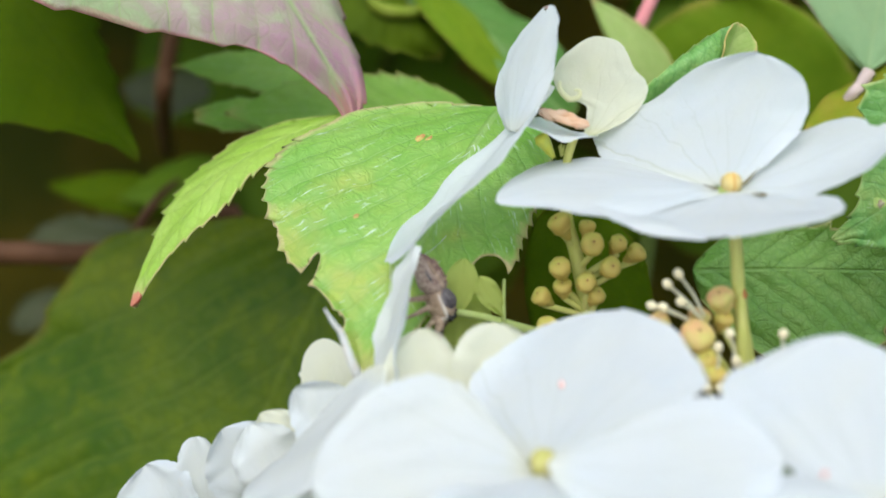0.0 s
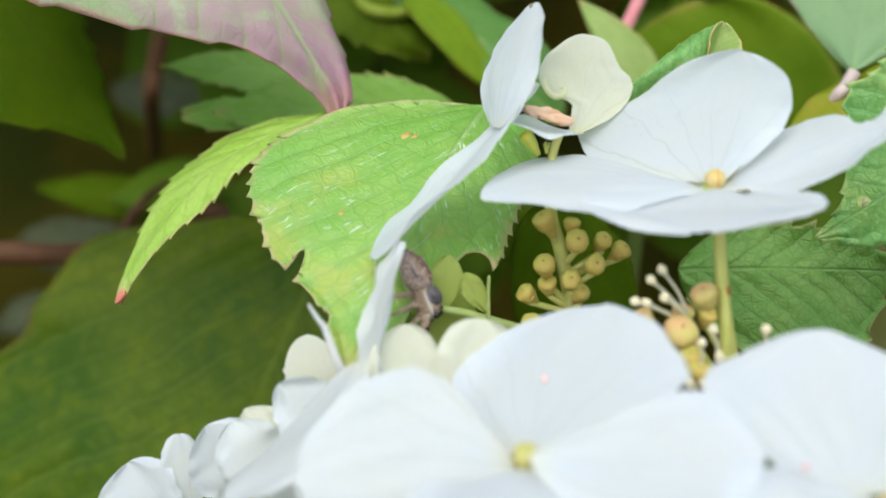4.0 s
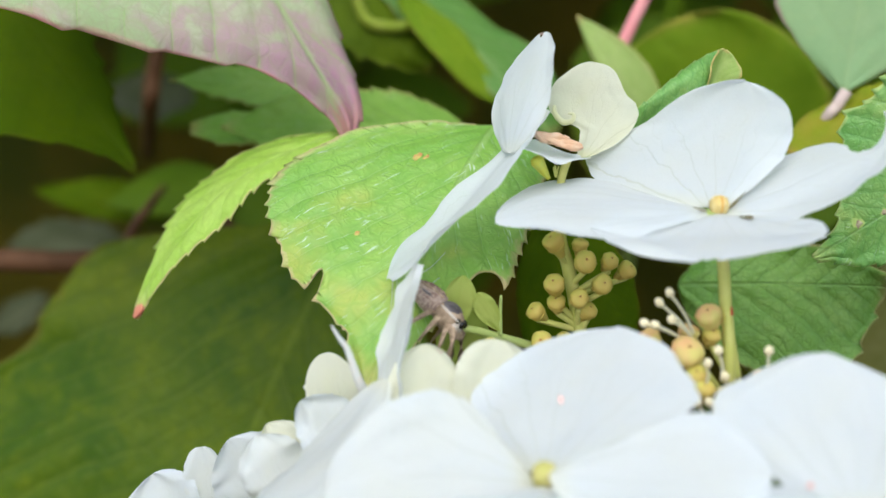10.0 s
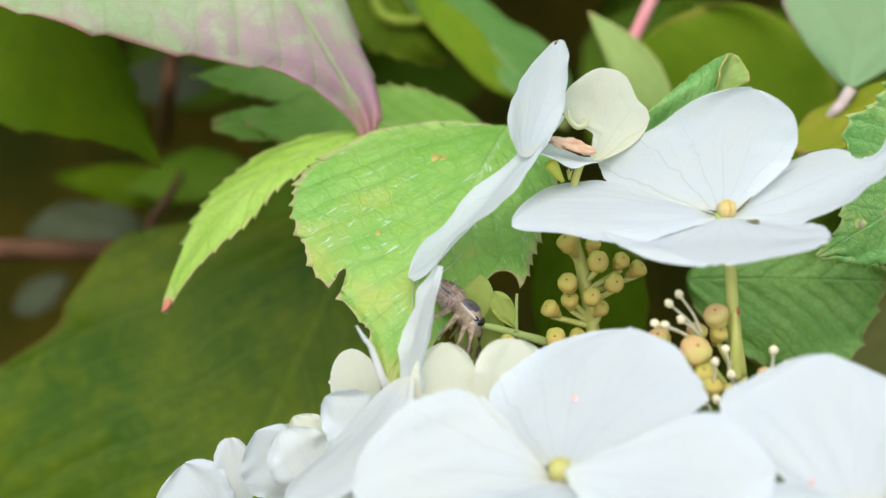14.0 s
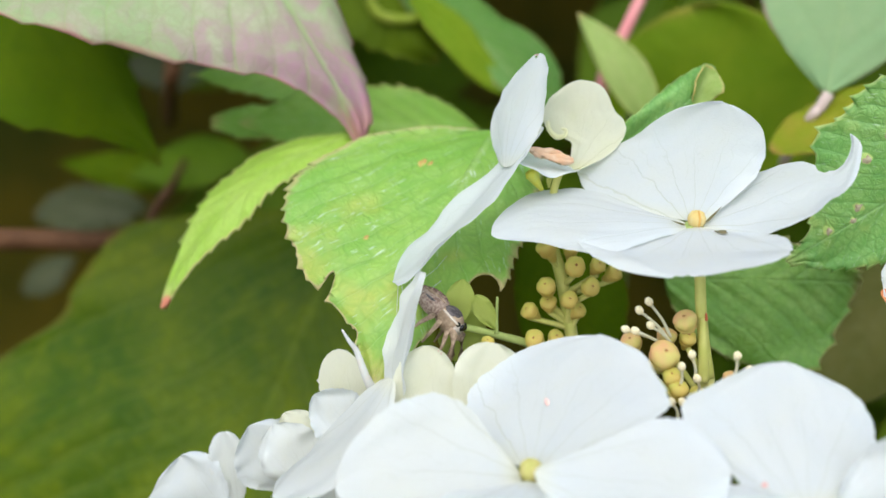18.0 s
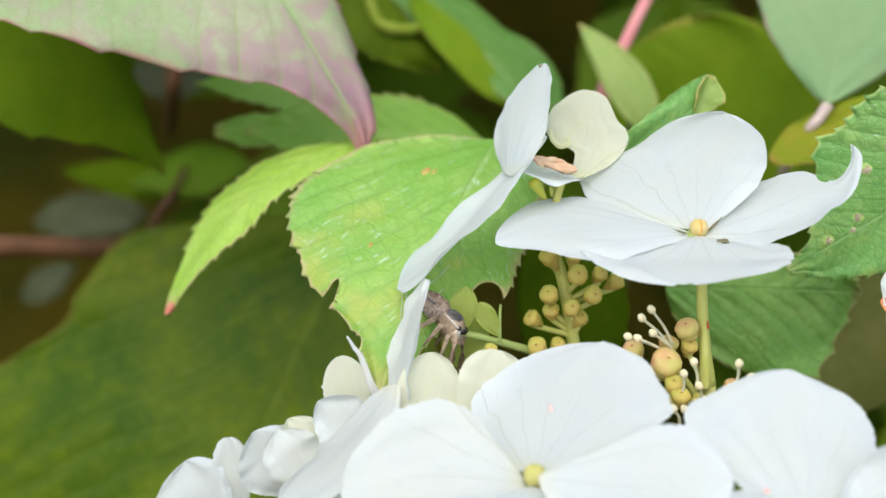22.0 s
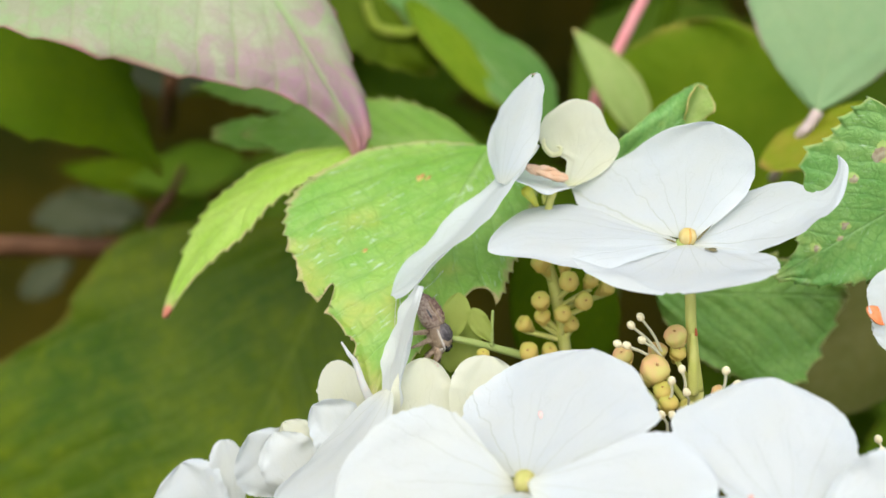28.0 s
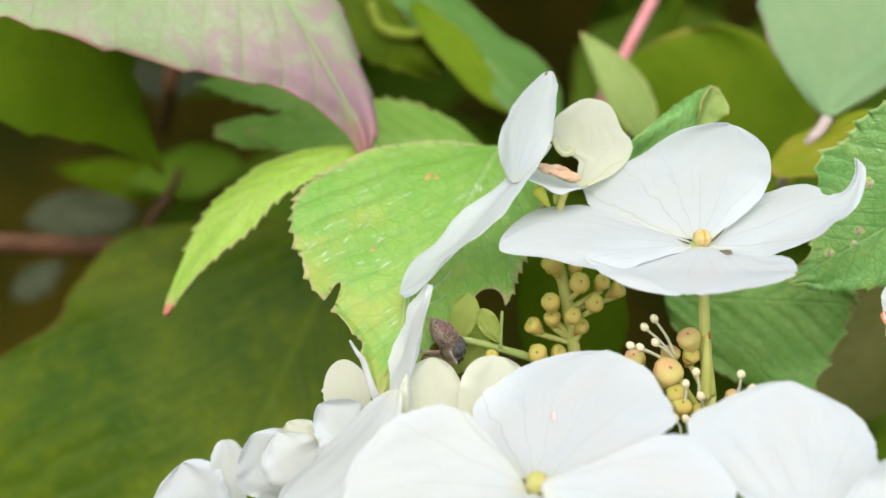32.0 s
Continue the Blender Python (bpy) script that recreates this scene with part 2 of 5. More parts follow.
def plain_material(name, colour, second, rough=0.5, scale=900.0, share=0.0, depth=0.0002):
    m, t, bsdf, out = material(name)
    n1 = noise_value(t, scale, 4.0)
    n2 = noise_value(t, scale * 0.22, 3.0)
    c = mix(t, smooth(t, n1, 0.35, 0.7), colour, second)
    c = mix(t, math_node(t, "MULTIPLY", smooth(t, n2, 0.4, 0.7), 0.5), c, second)
    t.links.new(c, bsdf.inputs["Base Color"])
    bsdf.inputs["Roughness"].default_value = rough
    bsdf.inputs["Specular IOR Level"].default_value = 0.5 if rough < 0.2 else 0.25
    bump(t, bsdf, n1, 0.4, depth)
    if share:
        thin(t, bsdf, out, c, share)
    return m


PETAL = petal_material("white_petal", (0.718, 0.755, 0.774), (0.738, 0.752, 0.680), (0.46, 0.50, 0.43), (0.91, 0.95, 0.95), 0.40)
CREAM = petal_material("cream_petal", (0.77, 0.775, 0.63), (0.75, 0.76, 0.50), (0.46, 0.47, 0.31), (0.90, 0.88, 0.66), 0.42)
IVORY = petal_material("ivory_petal", (0.728, 0.757, 0.752), (0.745, 0.752, 0.64), (0.47, 0.50, 0.41), (0.905, 0.94, 0.92), 0.40)
LIME = petal_material("lime_bract", (0.46, 0.54, 0.13), (0.40, 0.48, 0.10), (0.44, 0.53, 0.16), (0.46, 0.55, 0.10), 0.45)
PEACH = plain_material("withered_petal", (0.80, 0.52, 0.32), (0.84, 0.64, 0.46), 0.6, 700.0, 0.3)
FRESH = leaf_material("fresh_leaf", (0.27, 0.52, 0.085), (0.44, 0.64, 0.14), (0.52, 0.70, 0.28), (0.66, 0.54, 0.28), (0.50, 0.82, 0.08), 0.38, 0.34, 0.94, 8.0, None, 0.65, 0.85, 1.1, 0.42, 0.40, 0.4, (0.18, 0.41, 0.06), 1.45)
YOUNG = leaf_material("young_leaf", (0.42, 0.67, 0.075), (0.60, 0.78, 0.19), (0.58, 0.74, 0.26), (0.72, 0.62, 0.30), (0.60, 0.82, 0.06), 0.40, 0.42, 0.94, 9.0, relief=0.7, lines=0.3, mesh=0.35, shine=0.4)
BLUSH = leaf_material("blushed_leaf", (0.40, 0.55, 0.26), (0.60, 0.60, 0.44), (0.38, 0.56, 0.20), (0.60, 0.26, 0.27), (0.60, 0.70, 0.36), 0.38, 0.5, 0.945, 7.0, (0.48, 0.20, 0.36), relief=0.9, lines=0.7, mesh=0.40, shine=0.3, deep=(0.40, 0.40, 0.24), tilt=2.0, fine=2.2)
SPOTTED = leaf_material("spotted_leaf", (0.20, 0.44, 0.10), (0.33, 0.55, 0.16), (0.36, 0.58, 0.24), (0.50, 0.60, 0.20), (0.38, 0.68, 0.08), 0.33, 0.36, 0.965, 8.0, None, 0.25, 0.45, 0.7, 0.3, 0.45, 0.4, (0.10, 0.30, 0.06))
PALE = leaf_material("pale_leaf", (0.295, 0.467, 0.221), (0.36, 0.50, 0.25), (0.385, 0.52, 0.23), (0.50, 0.34, 0.30), (0.426, 0.59, 0.23), 0.38, 0.6, 0.96, 5.0, relief=0.25, lines=0.25, mesh=0.12)
# the next two leaf colours hold part of the shrub's inner shade
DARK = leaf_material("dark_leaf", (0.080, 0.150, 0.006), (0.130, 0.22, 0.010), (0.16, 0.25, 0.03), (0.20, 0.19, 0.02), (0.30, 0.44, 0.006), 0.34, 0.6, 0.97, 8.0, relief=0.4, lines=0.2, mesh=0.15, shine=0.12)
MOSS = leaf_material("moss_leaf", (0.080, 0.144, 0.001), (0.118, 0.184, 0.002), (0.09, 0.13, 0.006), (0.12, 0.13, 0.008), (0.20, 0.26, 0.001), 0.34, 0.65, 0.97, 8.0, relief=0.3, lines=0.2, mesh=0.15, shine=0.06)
# pale veins drawn wide, to paint in the shading of the ribs too
BROAD = leaf_material("broad_dark_leaf", (0.052, 0.118, 0.004), (0.190, 0.245, 0.004), (0.22, 0.29, 0.03), (0.158, 0.132, 0.0176), (0.246, 0.343, 0.0026), 0.32, 0.42, 0.97, 10.0, relief=1.3, lines=0.42, mesh=0.36, shine=0.16, tilt=1.25, fine=1.4, broad=0.26)
DULL = leaf_material("dull_leaf", (0.18, 0.38, 0.055), (0.31, 0.50, 0.11), (0.29, 0.48, 0.15), (0.38, 0.34, 0.12), (0.30, 0.54, 0.03), 0.34, 0.34, 0.955, 7.0, relief=1.1, lines=0.25, mesh=0.5, shine=0.4)
SOFT = leaf_material("soft_green_leaf", (0.22, 0.42, 0.06), (0.32, 0.50, 0.09), (0.42, 0.58, 0.20), (0.46, 0.42, 0.14), (0.46, 0.70, 0.05), 0.38, 0.5, 0.95, 9.0, relief=0.5, lines=0.25, mesh=0.2)
OLIVE = leaf_material("olive_leaf", (0.165, 0.285, 0.009), (0.23, 0.34, 0.015), (0.25, 0.35, 0.025), (0.34, 0.289, 0.051), (0.374, 0.51, 0.0085), 0.38, 0.6, 0.96, 6.0, relief=0.4, lines=0.2, mesh=0.12, shine=0.1)
YELLOWING = leaf_material("yellowing_leaf", (0.38, 0.53, 0.14), (0.48, 0.60, 0.20), (0.54, 0.62, 0.24), (0.66, 0.52, 0.20), (0.62, 0.76, 0.14), 0.40, 0.55, 0.93, 7.0, relief=0.4, lines=0.25, mesh=0.15)
MIDGREEN = leaf_material("mid_leaf", (0.119, 0.281, 0.0525), (0.172, 0.342, 0.0667), (0.34, 0.44, 0.16), (0.306, 0.255, 0.068), (0.306, 0.51, 0.0255), 0.36, 0.45, 0.96, 6.0, relief=0.5, lines=0.6, mesh=0.15, shine=0.3)
STEM = plain_material("stem_green", (0.58, 0.60, 0.15), (0.66, 0.64, 0.21), 0.5, 400.0, 0.2)
BUD = plain_material("bud", (0.62, 0.61, 0.13), (0.72, 0.55, 0.15), 0.5, 380.0, 0.3)
BUD_WARM = plain_material("warm_bud", (0.80, 0.48, 0.24), (0.70, 0.64, 0.20), 0.5, 380.0, 0.3)
ANTHER = plain_material("anther", (0.86, 0.79, 0.54), (0.78, 0.68, 0.42), 0.7, 3000.0, 0.1)
PETAL_RIM = plain_material("white_petal_rim", (0.84, 0.86, 0.84), (0.86, 0.82, 0.76), 0.55, 900.0, 0.4)
FILAMENT = plain_material("filament", (0.84, 0.82, 0.64), (0.80, 0.76, 0.54), 0.5, 900.0, 0.35)
CENTRE = plain_material("floret_button", (0.72, 0.55, 0.19), (0.78, 0.66, 0.32), 0.5, 900.0, 0.25)
GREEN_CENTRE = plain_material("green_button", (0.56, 0.55, 0.16), (0.66, 0.60, 0.24), 0.6, 1500.0, 0.25, 0.0004)
RED_MARK = plain_material("red_mark", (0.50, 0.08, 0.04), (0.40, 0.16, 0.06), 0.6, 900.0)
PINK_MARK = plain_material("pink_mark", (0.78, 0.45, 0.40), (0.70, 0.52, 0.46), 0.7, 900.0)
FURROW_SHADE = plain_material("furrow_shade", (0.62, 0.36, 0.09), (0.66, 0.46, 0.14), 0.6, 900.0)
CUP = plain_material("yellow_cup", (0.62, 0.60, 0.06), (0.52, 0.58, 0.12), 0.5, 900.0, 0.3)
NAVEL = plain_material("bud_navel", (0.34, 0.14, 0.05), (0.45, 0.25, 0.08), 0.7, 900.0)
ORANGE = plain_material("orange_blotch", (0.72, 0.20, 0.06), (0.62, 0.30, 0.14), 0.6, 900.0)
PINK_STEM = plain_material("pink_stem", (0.68, 0.22, 0.24), (0.74, 0.34, 0.34), 0.5, 200.0)
BROWN_STEM = plain_material("brown_stem", (0.08, 0.036, 0.013), (0.12, 0.056, 0.024), 0.7, 200.0)
PALE_STEM = plain_material("pale_petiole", (0.50, 0.42, 0.34), (0.58, 0.46, 0.42), 0.5, 200.0)
BACK_WALL = plain_material("dark_backdrop", (0.055, 0.068, 0.006), (0.175, 0.125, 0.010), 1.0, 12.0, 0.0, 0.002)
SOIL = plain_material("soil", (0.05, 0.035, 0.022), (0.09, 0.065, 0.04), 0.95, 14.0, 0.0, 0.01)
SPIDER_BROWN = plain_material("spider_hair", (0.19, 0.125, 0.10), (0.40, 0.32, 0.27), 0.85, 3600.0, 0.0, 0.00006)
SPIDER_TOP = plain_material("brown_back_hair", (0.11, 0.062, 0.050), (0.26, 0.17, 0.14), 0.85, 3600.0, 0.0, 0.00005)
SPIDER_PALE = plain_material("pale_hair", (0.52, 0.40, 0.29), (0.30, 0.22, 0.155), 0.85, 1800.0, 0.3, 0.0001)
SPIDER_DARK = plain_material("dark_hair", (0.045, 0.040, 0.045), (0.15, 0.135, 0.14), 0.6, 2200.0, 0.0, 0.0001)
SPIDER_WHITE = plain_material("white_hair", (0.62, 0.57, 0.51), (0.44, 0.38, 0.32), 0.85, 3600.0, 0.0, 0.00005)
# darker copy of the olive leaf, its shade put into the colour
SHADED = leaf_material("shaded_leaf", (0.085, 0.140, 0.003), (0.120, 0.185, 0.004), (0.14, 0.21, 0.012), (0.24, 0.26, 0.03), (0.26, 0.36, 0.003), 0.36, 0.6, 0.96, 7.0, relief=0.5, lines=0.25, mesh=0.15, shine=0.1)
OLIVE_BROWN = leaf_material("olive_brown_leaf", (0.110, 0.125, 0.026), (0.150, 0.150, 0.042), (0.20, 0.20, 0.09), (0.22, 0.18, 0.09), (0.22, 0.22, 0.06), 0.34, 0.6, 0.96, 7.0, relief=0.4, lines=0.2, mesh=0.15, shine=0.1)
# grey-green that puts this leaf's shade into the colour
GREYED = leaf_material("greyish_leaf", (0.0936, 0.112, 0.0504), (0.122, 0.137, 0.072), (0.137, 0.151, 0.0864), (0.108, 0.101, 0.072), (0.101, 0.137, 0.072), 0.3, 0.5, 0.97, 7.0)
OLIVE_RIM = plain_material("olive_rim", (0.24, 0.33, 0.02), (0.32, 0.38, 0.05), 0.6, 300.0, 0.3)
LIME_PLAIN = plain_material("lime_stalk", (0.44, 0.55, 0.17), (0.5, 0.6, 0.22), 0.5, 700.0, 0.3)
GAP_SHADE = plain_material("painted_gap_shade", (0.13, 0.12, 0.05), (0.18, 0.15, 0.08), 0.8, 900.0)
RED_TIP = plain_material("red_leaf_tip", (0.66, 0.18, 0.14), (0.72, 0.34, 0.20), 0.6, 900.0, 0.3)
GREEN_STEM = plain_material("green_stem", (0.07, 0.11, 0.02), (0.10, 0.13, 0.03), 0.6, 200.0)
AMBER = leaf_material("fading_leaf", (0.24, 0.32, 0.012), (0.36, 0.33, 0.03), (0.38, 0.40, 0.05), (0.48, 0.30, 0.08), (0.46, 0.52, 0.012), 0.38, 0.6, 0.95, 7.0, relief=0.4, lines=0.2, mesh=0.12, shine=0.12)
HALO = plain_material("pale_halo", (0.36, 0.52, 0.14), (0.44, 0.56, 0.17), 0.6, 900.0)
DRY = plain_material("dry_leaf_spot", (0.27, 0.21, 0.13), (0.42, 0.38, 0.26), 0.8, 1500.0)
SCORCH = plain_material("scorched_spot", (0.50, 0.24, 0.08), (0.50, 0.44, 0.12), 0.7, 1200.0)
EYE = plain_material("eye", (0.006, 0.006, 0.007), (0.012, 0.01, 0.01), 0.08, 900.0)

# ---- tools ----
HEIGHT = 1.0


def place(p):
    """Millimetres round the flower head, which stands one metre over the ground."""
    return Vector((p[0] * 0.001, p[1] * 0.001, HEIGHT + p[2] * 0.001))


def thing(name, at, label, category, group="", kind=""):
    ob = new(name)
    ob.empty_display_size = 0.005
    ob.location = place(at)
    return tagged(ob, label, category, group, kind)


def link(name, verts, faces, mat, parent, origin, label="", soft=True):
    """One mesh object: verts in world metres, its origin at the given place."""
    me = bpy.data.meshes.new(name)
    me.from_pydata([tuple(v - origin) for v in verts], [], faces)
    me.materials.append(mat)
    if soft:
        me.shade_smooth()
    ob = new(name, me)
    bpy.context.view_layer.update()
    if parent is not None:
        ob.parent = parent
        ob.location = origin - world_of(parent)
    else:
        ob.location = origin
    if label:
        ob["label"] = label
    return ob


def world_of(ob):
    at = Vector(ob.location)
    while ob.parent is not None:
        ob = ob.parent
        at += ob.location
    return at


def outline(u, peak, low, high):
    """Half-width along a blade, 1 at its widest."""
    if u <= peak:
        return math.sin(0.5 * math.pi * u / peak) ** low
    return math.cos(0.5 * math.pi * (u - peak) / (1 - peak)) ** high


def knots(values, s):
    """A smooth curve through evenly spaced values."""
    f = s * (len(values) - 1)
    i = min(int(f), len(values) - 2)
    f -= i
    p0, p1, p2, p3 = values[max(i - 1, 0)], values[i], values[i + 1], values[min(i + 2, len(values) - 1)]
    return p1 + 0.5 * f * (p2 - p0 + f * (2 * p0 - 5 * p1 + 4 * p2 - p3 + f * (3 * (p1 - p2) + p3 - p0)))


def blade(name, base, tip, face, width, mat, parent, sag=0.0, fold=0.0, cup=0.0, peak=0.6, low=0.8, high=0.5,
          teeth=0, tooth=0.10, ripple=0.0, seed=1, nu=36, nv=24, curl=0.0, skew=0.0, thick=0.22, label="", quilt=0.0, holes=(), lobes=0.04, count=8.0, notches=(), crinkle=0.16, edges=None, bites=()):
    """A petal or a leaf between two places (mm): face is the way its upper side looks, sag lifts the middle, fold makes a V along the rib,
    cup raises the sides, width may be two half-widths, curl turns the end up, quilt swells it between the veins. edges: how far (mm) the two
    sides stand off the rib on the way to the tip. bites: (way along, way across in mm, radii in mm) eaten out of the blade."""
    a, b = place(base), place(tip)
    along = b - a
    length = along.length
    eu = along.normalized()
    n = Vector(face)
    n = (n - eu * n.dot(eu)).normalized()
    ev = n.cross(eu)
    if edges:
        width = max(p - q for p, q in zip(*edges))
    sides = width if isinstance(width, tuple) else (width / 2, width / 2)
    width = sides[0] + sides[1]
    w = width * 0.0005
    if teeth:
        nu = max(nu, teeth * 8)
    verts, faces, flat, share = [], [], [], []
    for i in range(nu + 1):
        u = i / nu
        middle = 0.0
        if edges:
            one, two = knots(edges[0], u), knots(edges[1], u)
            u = 0.5 - 0.5 * math.cos(math.pi * u)
            h0, middle = max(one - two, 0.02) * 0.0005, (one + two) * 0.0005
        else:
            h0 = outline(min(max(u, 0.004), 0.996), peak, low, high) * 0.001
        for j in range(nv + 1):
            v = 2 * j / nv - 1
            side = 1 if v > 0 else -1
            h = h0 if edges else h0 * (sides[0] if v > 0 else sides[1])
            edge = abs(v)
            g = 1 + lobes * noise.noise(Vector((u * 4.0, side * 2.0, seed * 3.7))) + 0.7 * lobes * noise.noise(Vector((u * 15.0, side * 2.0, seed * 1.7))) + (0.55 * lobes * noise.noise(Vector((u * 38.0, side * 3.0, seed * 2.9))) if not teeth else 0.0)
            push = 0.0
            for nu0, ns, nd, nw in notches:
                if ns == side:
                    k = (u - nu0) / nw
                    g *= 1 - nd * math.exp(-k * k * (4.0 if k < 0 else 1.0)) * edge ** 3
                    push += 0.28 * max(nd, 0.0) * math.exp(-((k + 0.55) / 0.3) ** 2) * edge ** 8
            if teeth:
                saw = (u * teeth + 0.3 * side + 0.35 * noise.noise(Vector((u * 7, side, seed)))) % 1.0
                g *= 1 + tooth * 1.3 * (saw ** 3 - 0.3) * edge ** 6 * (1.0 if u < 0.97 else 0.2)
                push += 0.5 * tooth * saw ** 3 * edge ** 6
            x = middle + v * h * g
            e2 = x / w
            up = sag * length * 4 * u * (1 - u) - fold * abs(x) + cup * e2 * e2 * w
            if u > 0.6:
                up += curl * length * ((u - 0.6) / 0.4) ** 2
            up += ripple * 0.001 * (0.35 + edge * edge) * noise.noise(Vector((u * 3.1 + seed, v * 1.7, seed * 1.3)))
            up += 0.4 * ripple * 0.001 * edge ** 3 * noise.noise(Vector((u * 9.0 + seed, side * 4.0, seed * 2.1)))
            if not teeth:
                up += crinkle * min(1.0, width / 18) ** 1.5 * 0.001 * (h0 / w if edges else h0 * 1000) * noise.noise(Vector((v * 5.0 + seed, u * 1.3, seed * 0.7)))
            if quilt:
                s = u - 1.2 * abs(x) / length
                up += quilt * 0.001 * (abs(math.sin(math.pi * count * s)) ** 0.6 - 0.5) * min(1.0, 8 * abs(e2)) * (1 - edge ** 4)
            verts.append(a + eu * ((u + push * width * 0.001 / length) * length) + ev * (x + skew * length * math.sin(math.pi * u)) + n * up)
            flat.append((x / length, u))
            share.append((v, u))
    gone, kept = {}, set()
    for i in range(nu):
        for j in range(nv):
            u, v = (i + 0.5) / nu, 2 * (j + 0.5) / nv - 1
            k = i * (nv + 1) + j
            cell = (k, k + nv + 1, k + nv + 2, k + 1)
            if bites:
                q = sum((verts[c] for c in cell), Vector()) / 4 - a
                hit = [b for b in bites if ((q.dot(eu) - b[0] * length) / b[2]) ** 2 + ((q.dot(ev) - b[1] * 0.001) / b[3]) ** 2 < 1e-6]
                if hit:
                    gone.update((c, hit[0]) for c in cell)
                    continue
                kept.update(cell)
            if any(((u - hu) * length) ** 2 + ((v - hv) * w) ** 2 < (hr * 0.001) ** 2 for hu, hv, hr in holes):
                continue
            faces.append(cell)
    for c in kept & gone.keys():
        # the rim of a bite, rounded and withered
        b = gone[c]
        q = verts[c] - a
        du, dv = (q.dot(eu) - b[0] * length) / b[2], (q.dot(ev) - b[1] * 0.001) / b[3]
        r = 0.001 / max(math.hypot(du, dv), 1e-6) - 1
        verts[c] = verts[c] + eu * (du * r * b[2]) + ev * (dv * r * b[3])
        share[c] = (math.copysign(1.06, share[c][0]), share[c][1])
    ob = link(name, verts, faces, mat, parent, a, label)
    SURFACE[ob] = (verts, nu, nv)
    for key, values in (("flat", flat), ("share", share)):
        layer = ob.data.uv_layers.new(name=key)
        order = np.empty(len(ob.data.loops), dtype=np.int32)
        ob.data.loops.foreach_get("vertex_index", order)
        layer.data.foreach_set("uv", np.array(values, dtype=np.float32)[order].ravel())
    if thick and mat not in (PETAL, CREAM, IVORY, LIME):
        shell = ob.modifiers.new("thickness", "SOLIDIFY")
        shell.thickness, shell.offset = thick * 0.001, 0.0
    return ob


SURFACE = {}


def patch(name, ob, at, r, mat, lift=0.16, seed=0, stretch=1.0):
    """An uneven dry spot (radius in mm) lying on a blade at the place nearest to the given one."""
    verts, nu, nv = SURFACE[ob]
    p = place(at)
    k = min(range(len(verts)), key=lambda i: (verts[i] - p).length_squared)
    i0, j0 = min(max(k // (nv + 1), 2), nu - 2), min(max(k % (nv + 1), 2), nv - 2)
    o = verts[i0 * (nv + 1) + j0]
    du = (verts[(i0 + 1) * (nv + 1) + j0] - verts[(i0 - 1) * (nv + 1) + j0]).normalized()
    dv = verts[i0 * (nv + 1) + j0 + 1] - verts[i0 * (nv + 1) + j0 - 1]
    dv = (dv - du * dv.dot(du)).normalized()
    n = dv.cross(du).normalized()
    n = n if n.y < 0 else -n
    ring, faces = [o + n * (lift * 0.0013)], []
    for q in (1, 2):
        for a in range(16):
            ang = a * math.pi / 8
            rr = r * 0.0005 * q * (1 + 0.75 * noise.noise(Vector((math.cos(ang) * 1.4, math.sin(ang) * 1.4, seed * 2.3 + q * 0.3))))
            ring.append(o + (du * math.cos(ang) * stretch + dv * math.sin(ang)) * rr + n * (lift * (0.0011 if q == 1 else 0.0007)))
    for a in range(16):
        b = (a + 1) % 16
        faces += [(0, 1 + a, 1 + b), (1 + a, 17 + a, 17 + b, 1 + b)]
    return link(name, ring, faces, mat, ob, o)


def tube(name, points, radii, mat, parent, label="", sides=10, smooth_steps=6):
    """A stalk through the given places (mm) with the given radii (mm)."""
    pts = [place(p) for p in points]
    if len(radii) < len(pts):
        radii = [radii[0] + (radii[-1] - radii[0]) * i / (len(pts) - 1) for i in range(len(pts))]
    path = []
    for i in range(len(pts) - 1):
        p0, p1, p2, p3 = pts[max(i - 1, 0)], pts[i], pts[i + 1], pts[min(i + 2, len(pts) - 1)]
        for k in range(smooth_steps):
            s = k / smooth_steps
            q = 0.5 * (2 * p1 + (p2 - p0) * s + (2 * p0 - 5 * p1 + 4 * p2 - p3) * s * s + (3 * p1 - p0 - 3 * p2 + p3) * s ** 3)
            path.append((q, radii[i] + (radii[i + 1] - radii[i]) * s))
    path.append((pts[-1], radii[-1]))
    verts, faces = [], []
    ref = Vector((0.31, 0.9, 0.2))
    for i, (q, r) in enumerate(path):
        d = (path[min(i + 1, len(path) - 1)][0] - path[max(i - 1, 0)][0]).normalized()
        x = (ref - d * ref.dot(d)).normalized()
        y = d.cross(x)
        for k in range(sides):
            ang = 2 * math.pi * k / sides
            rr = r * 0.001 * (1 + 0.07 * noise.noise(q * 900 + Vector((k, 0, 0))))
            verts.append(q + (x * math.cos(ang) + y * math.sin(ang)) * rr)
    m = len(path)
    for i in range(m - 1):
        for k in range(sides):
            a0, a1 = i * sides + k, i * sides + (k + 1) % sides
            faces.append((a0, a1, a1 + sides, a0 + sides))
    faces.append(tuple(range(sides))[::-1])
    faces.append(tuple((m - 1) * sides + k for k in range(sides)))
    return link(name, verts, faces, mat, parent, pts[0], label)


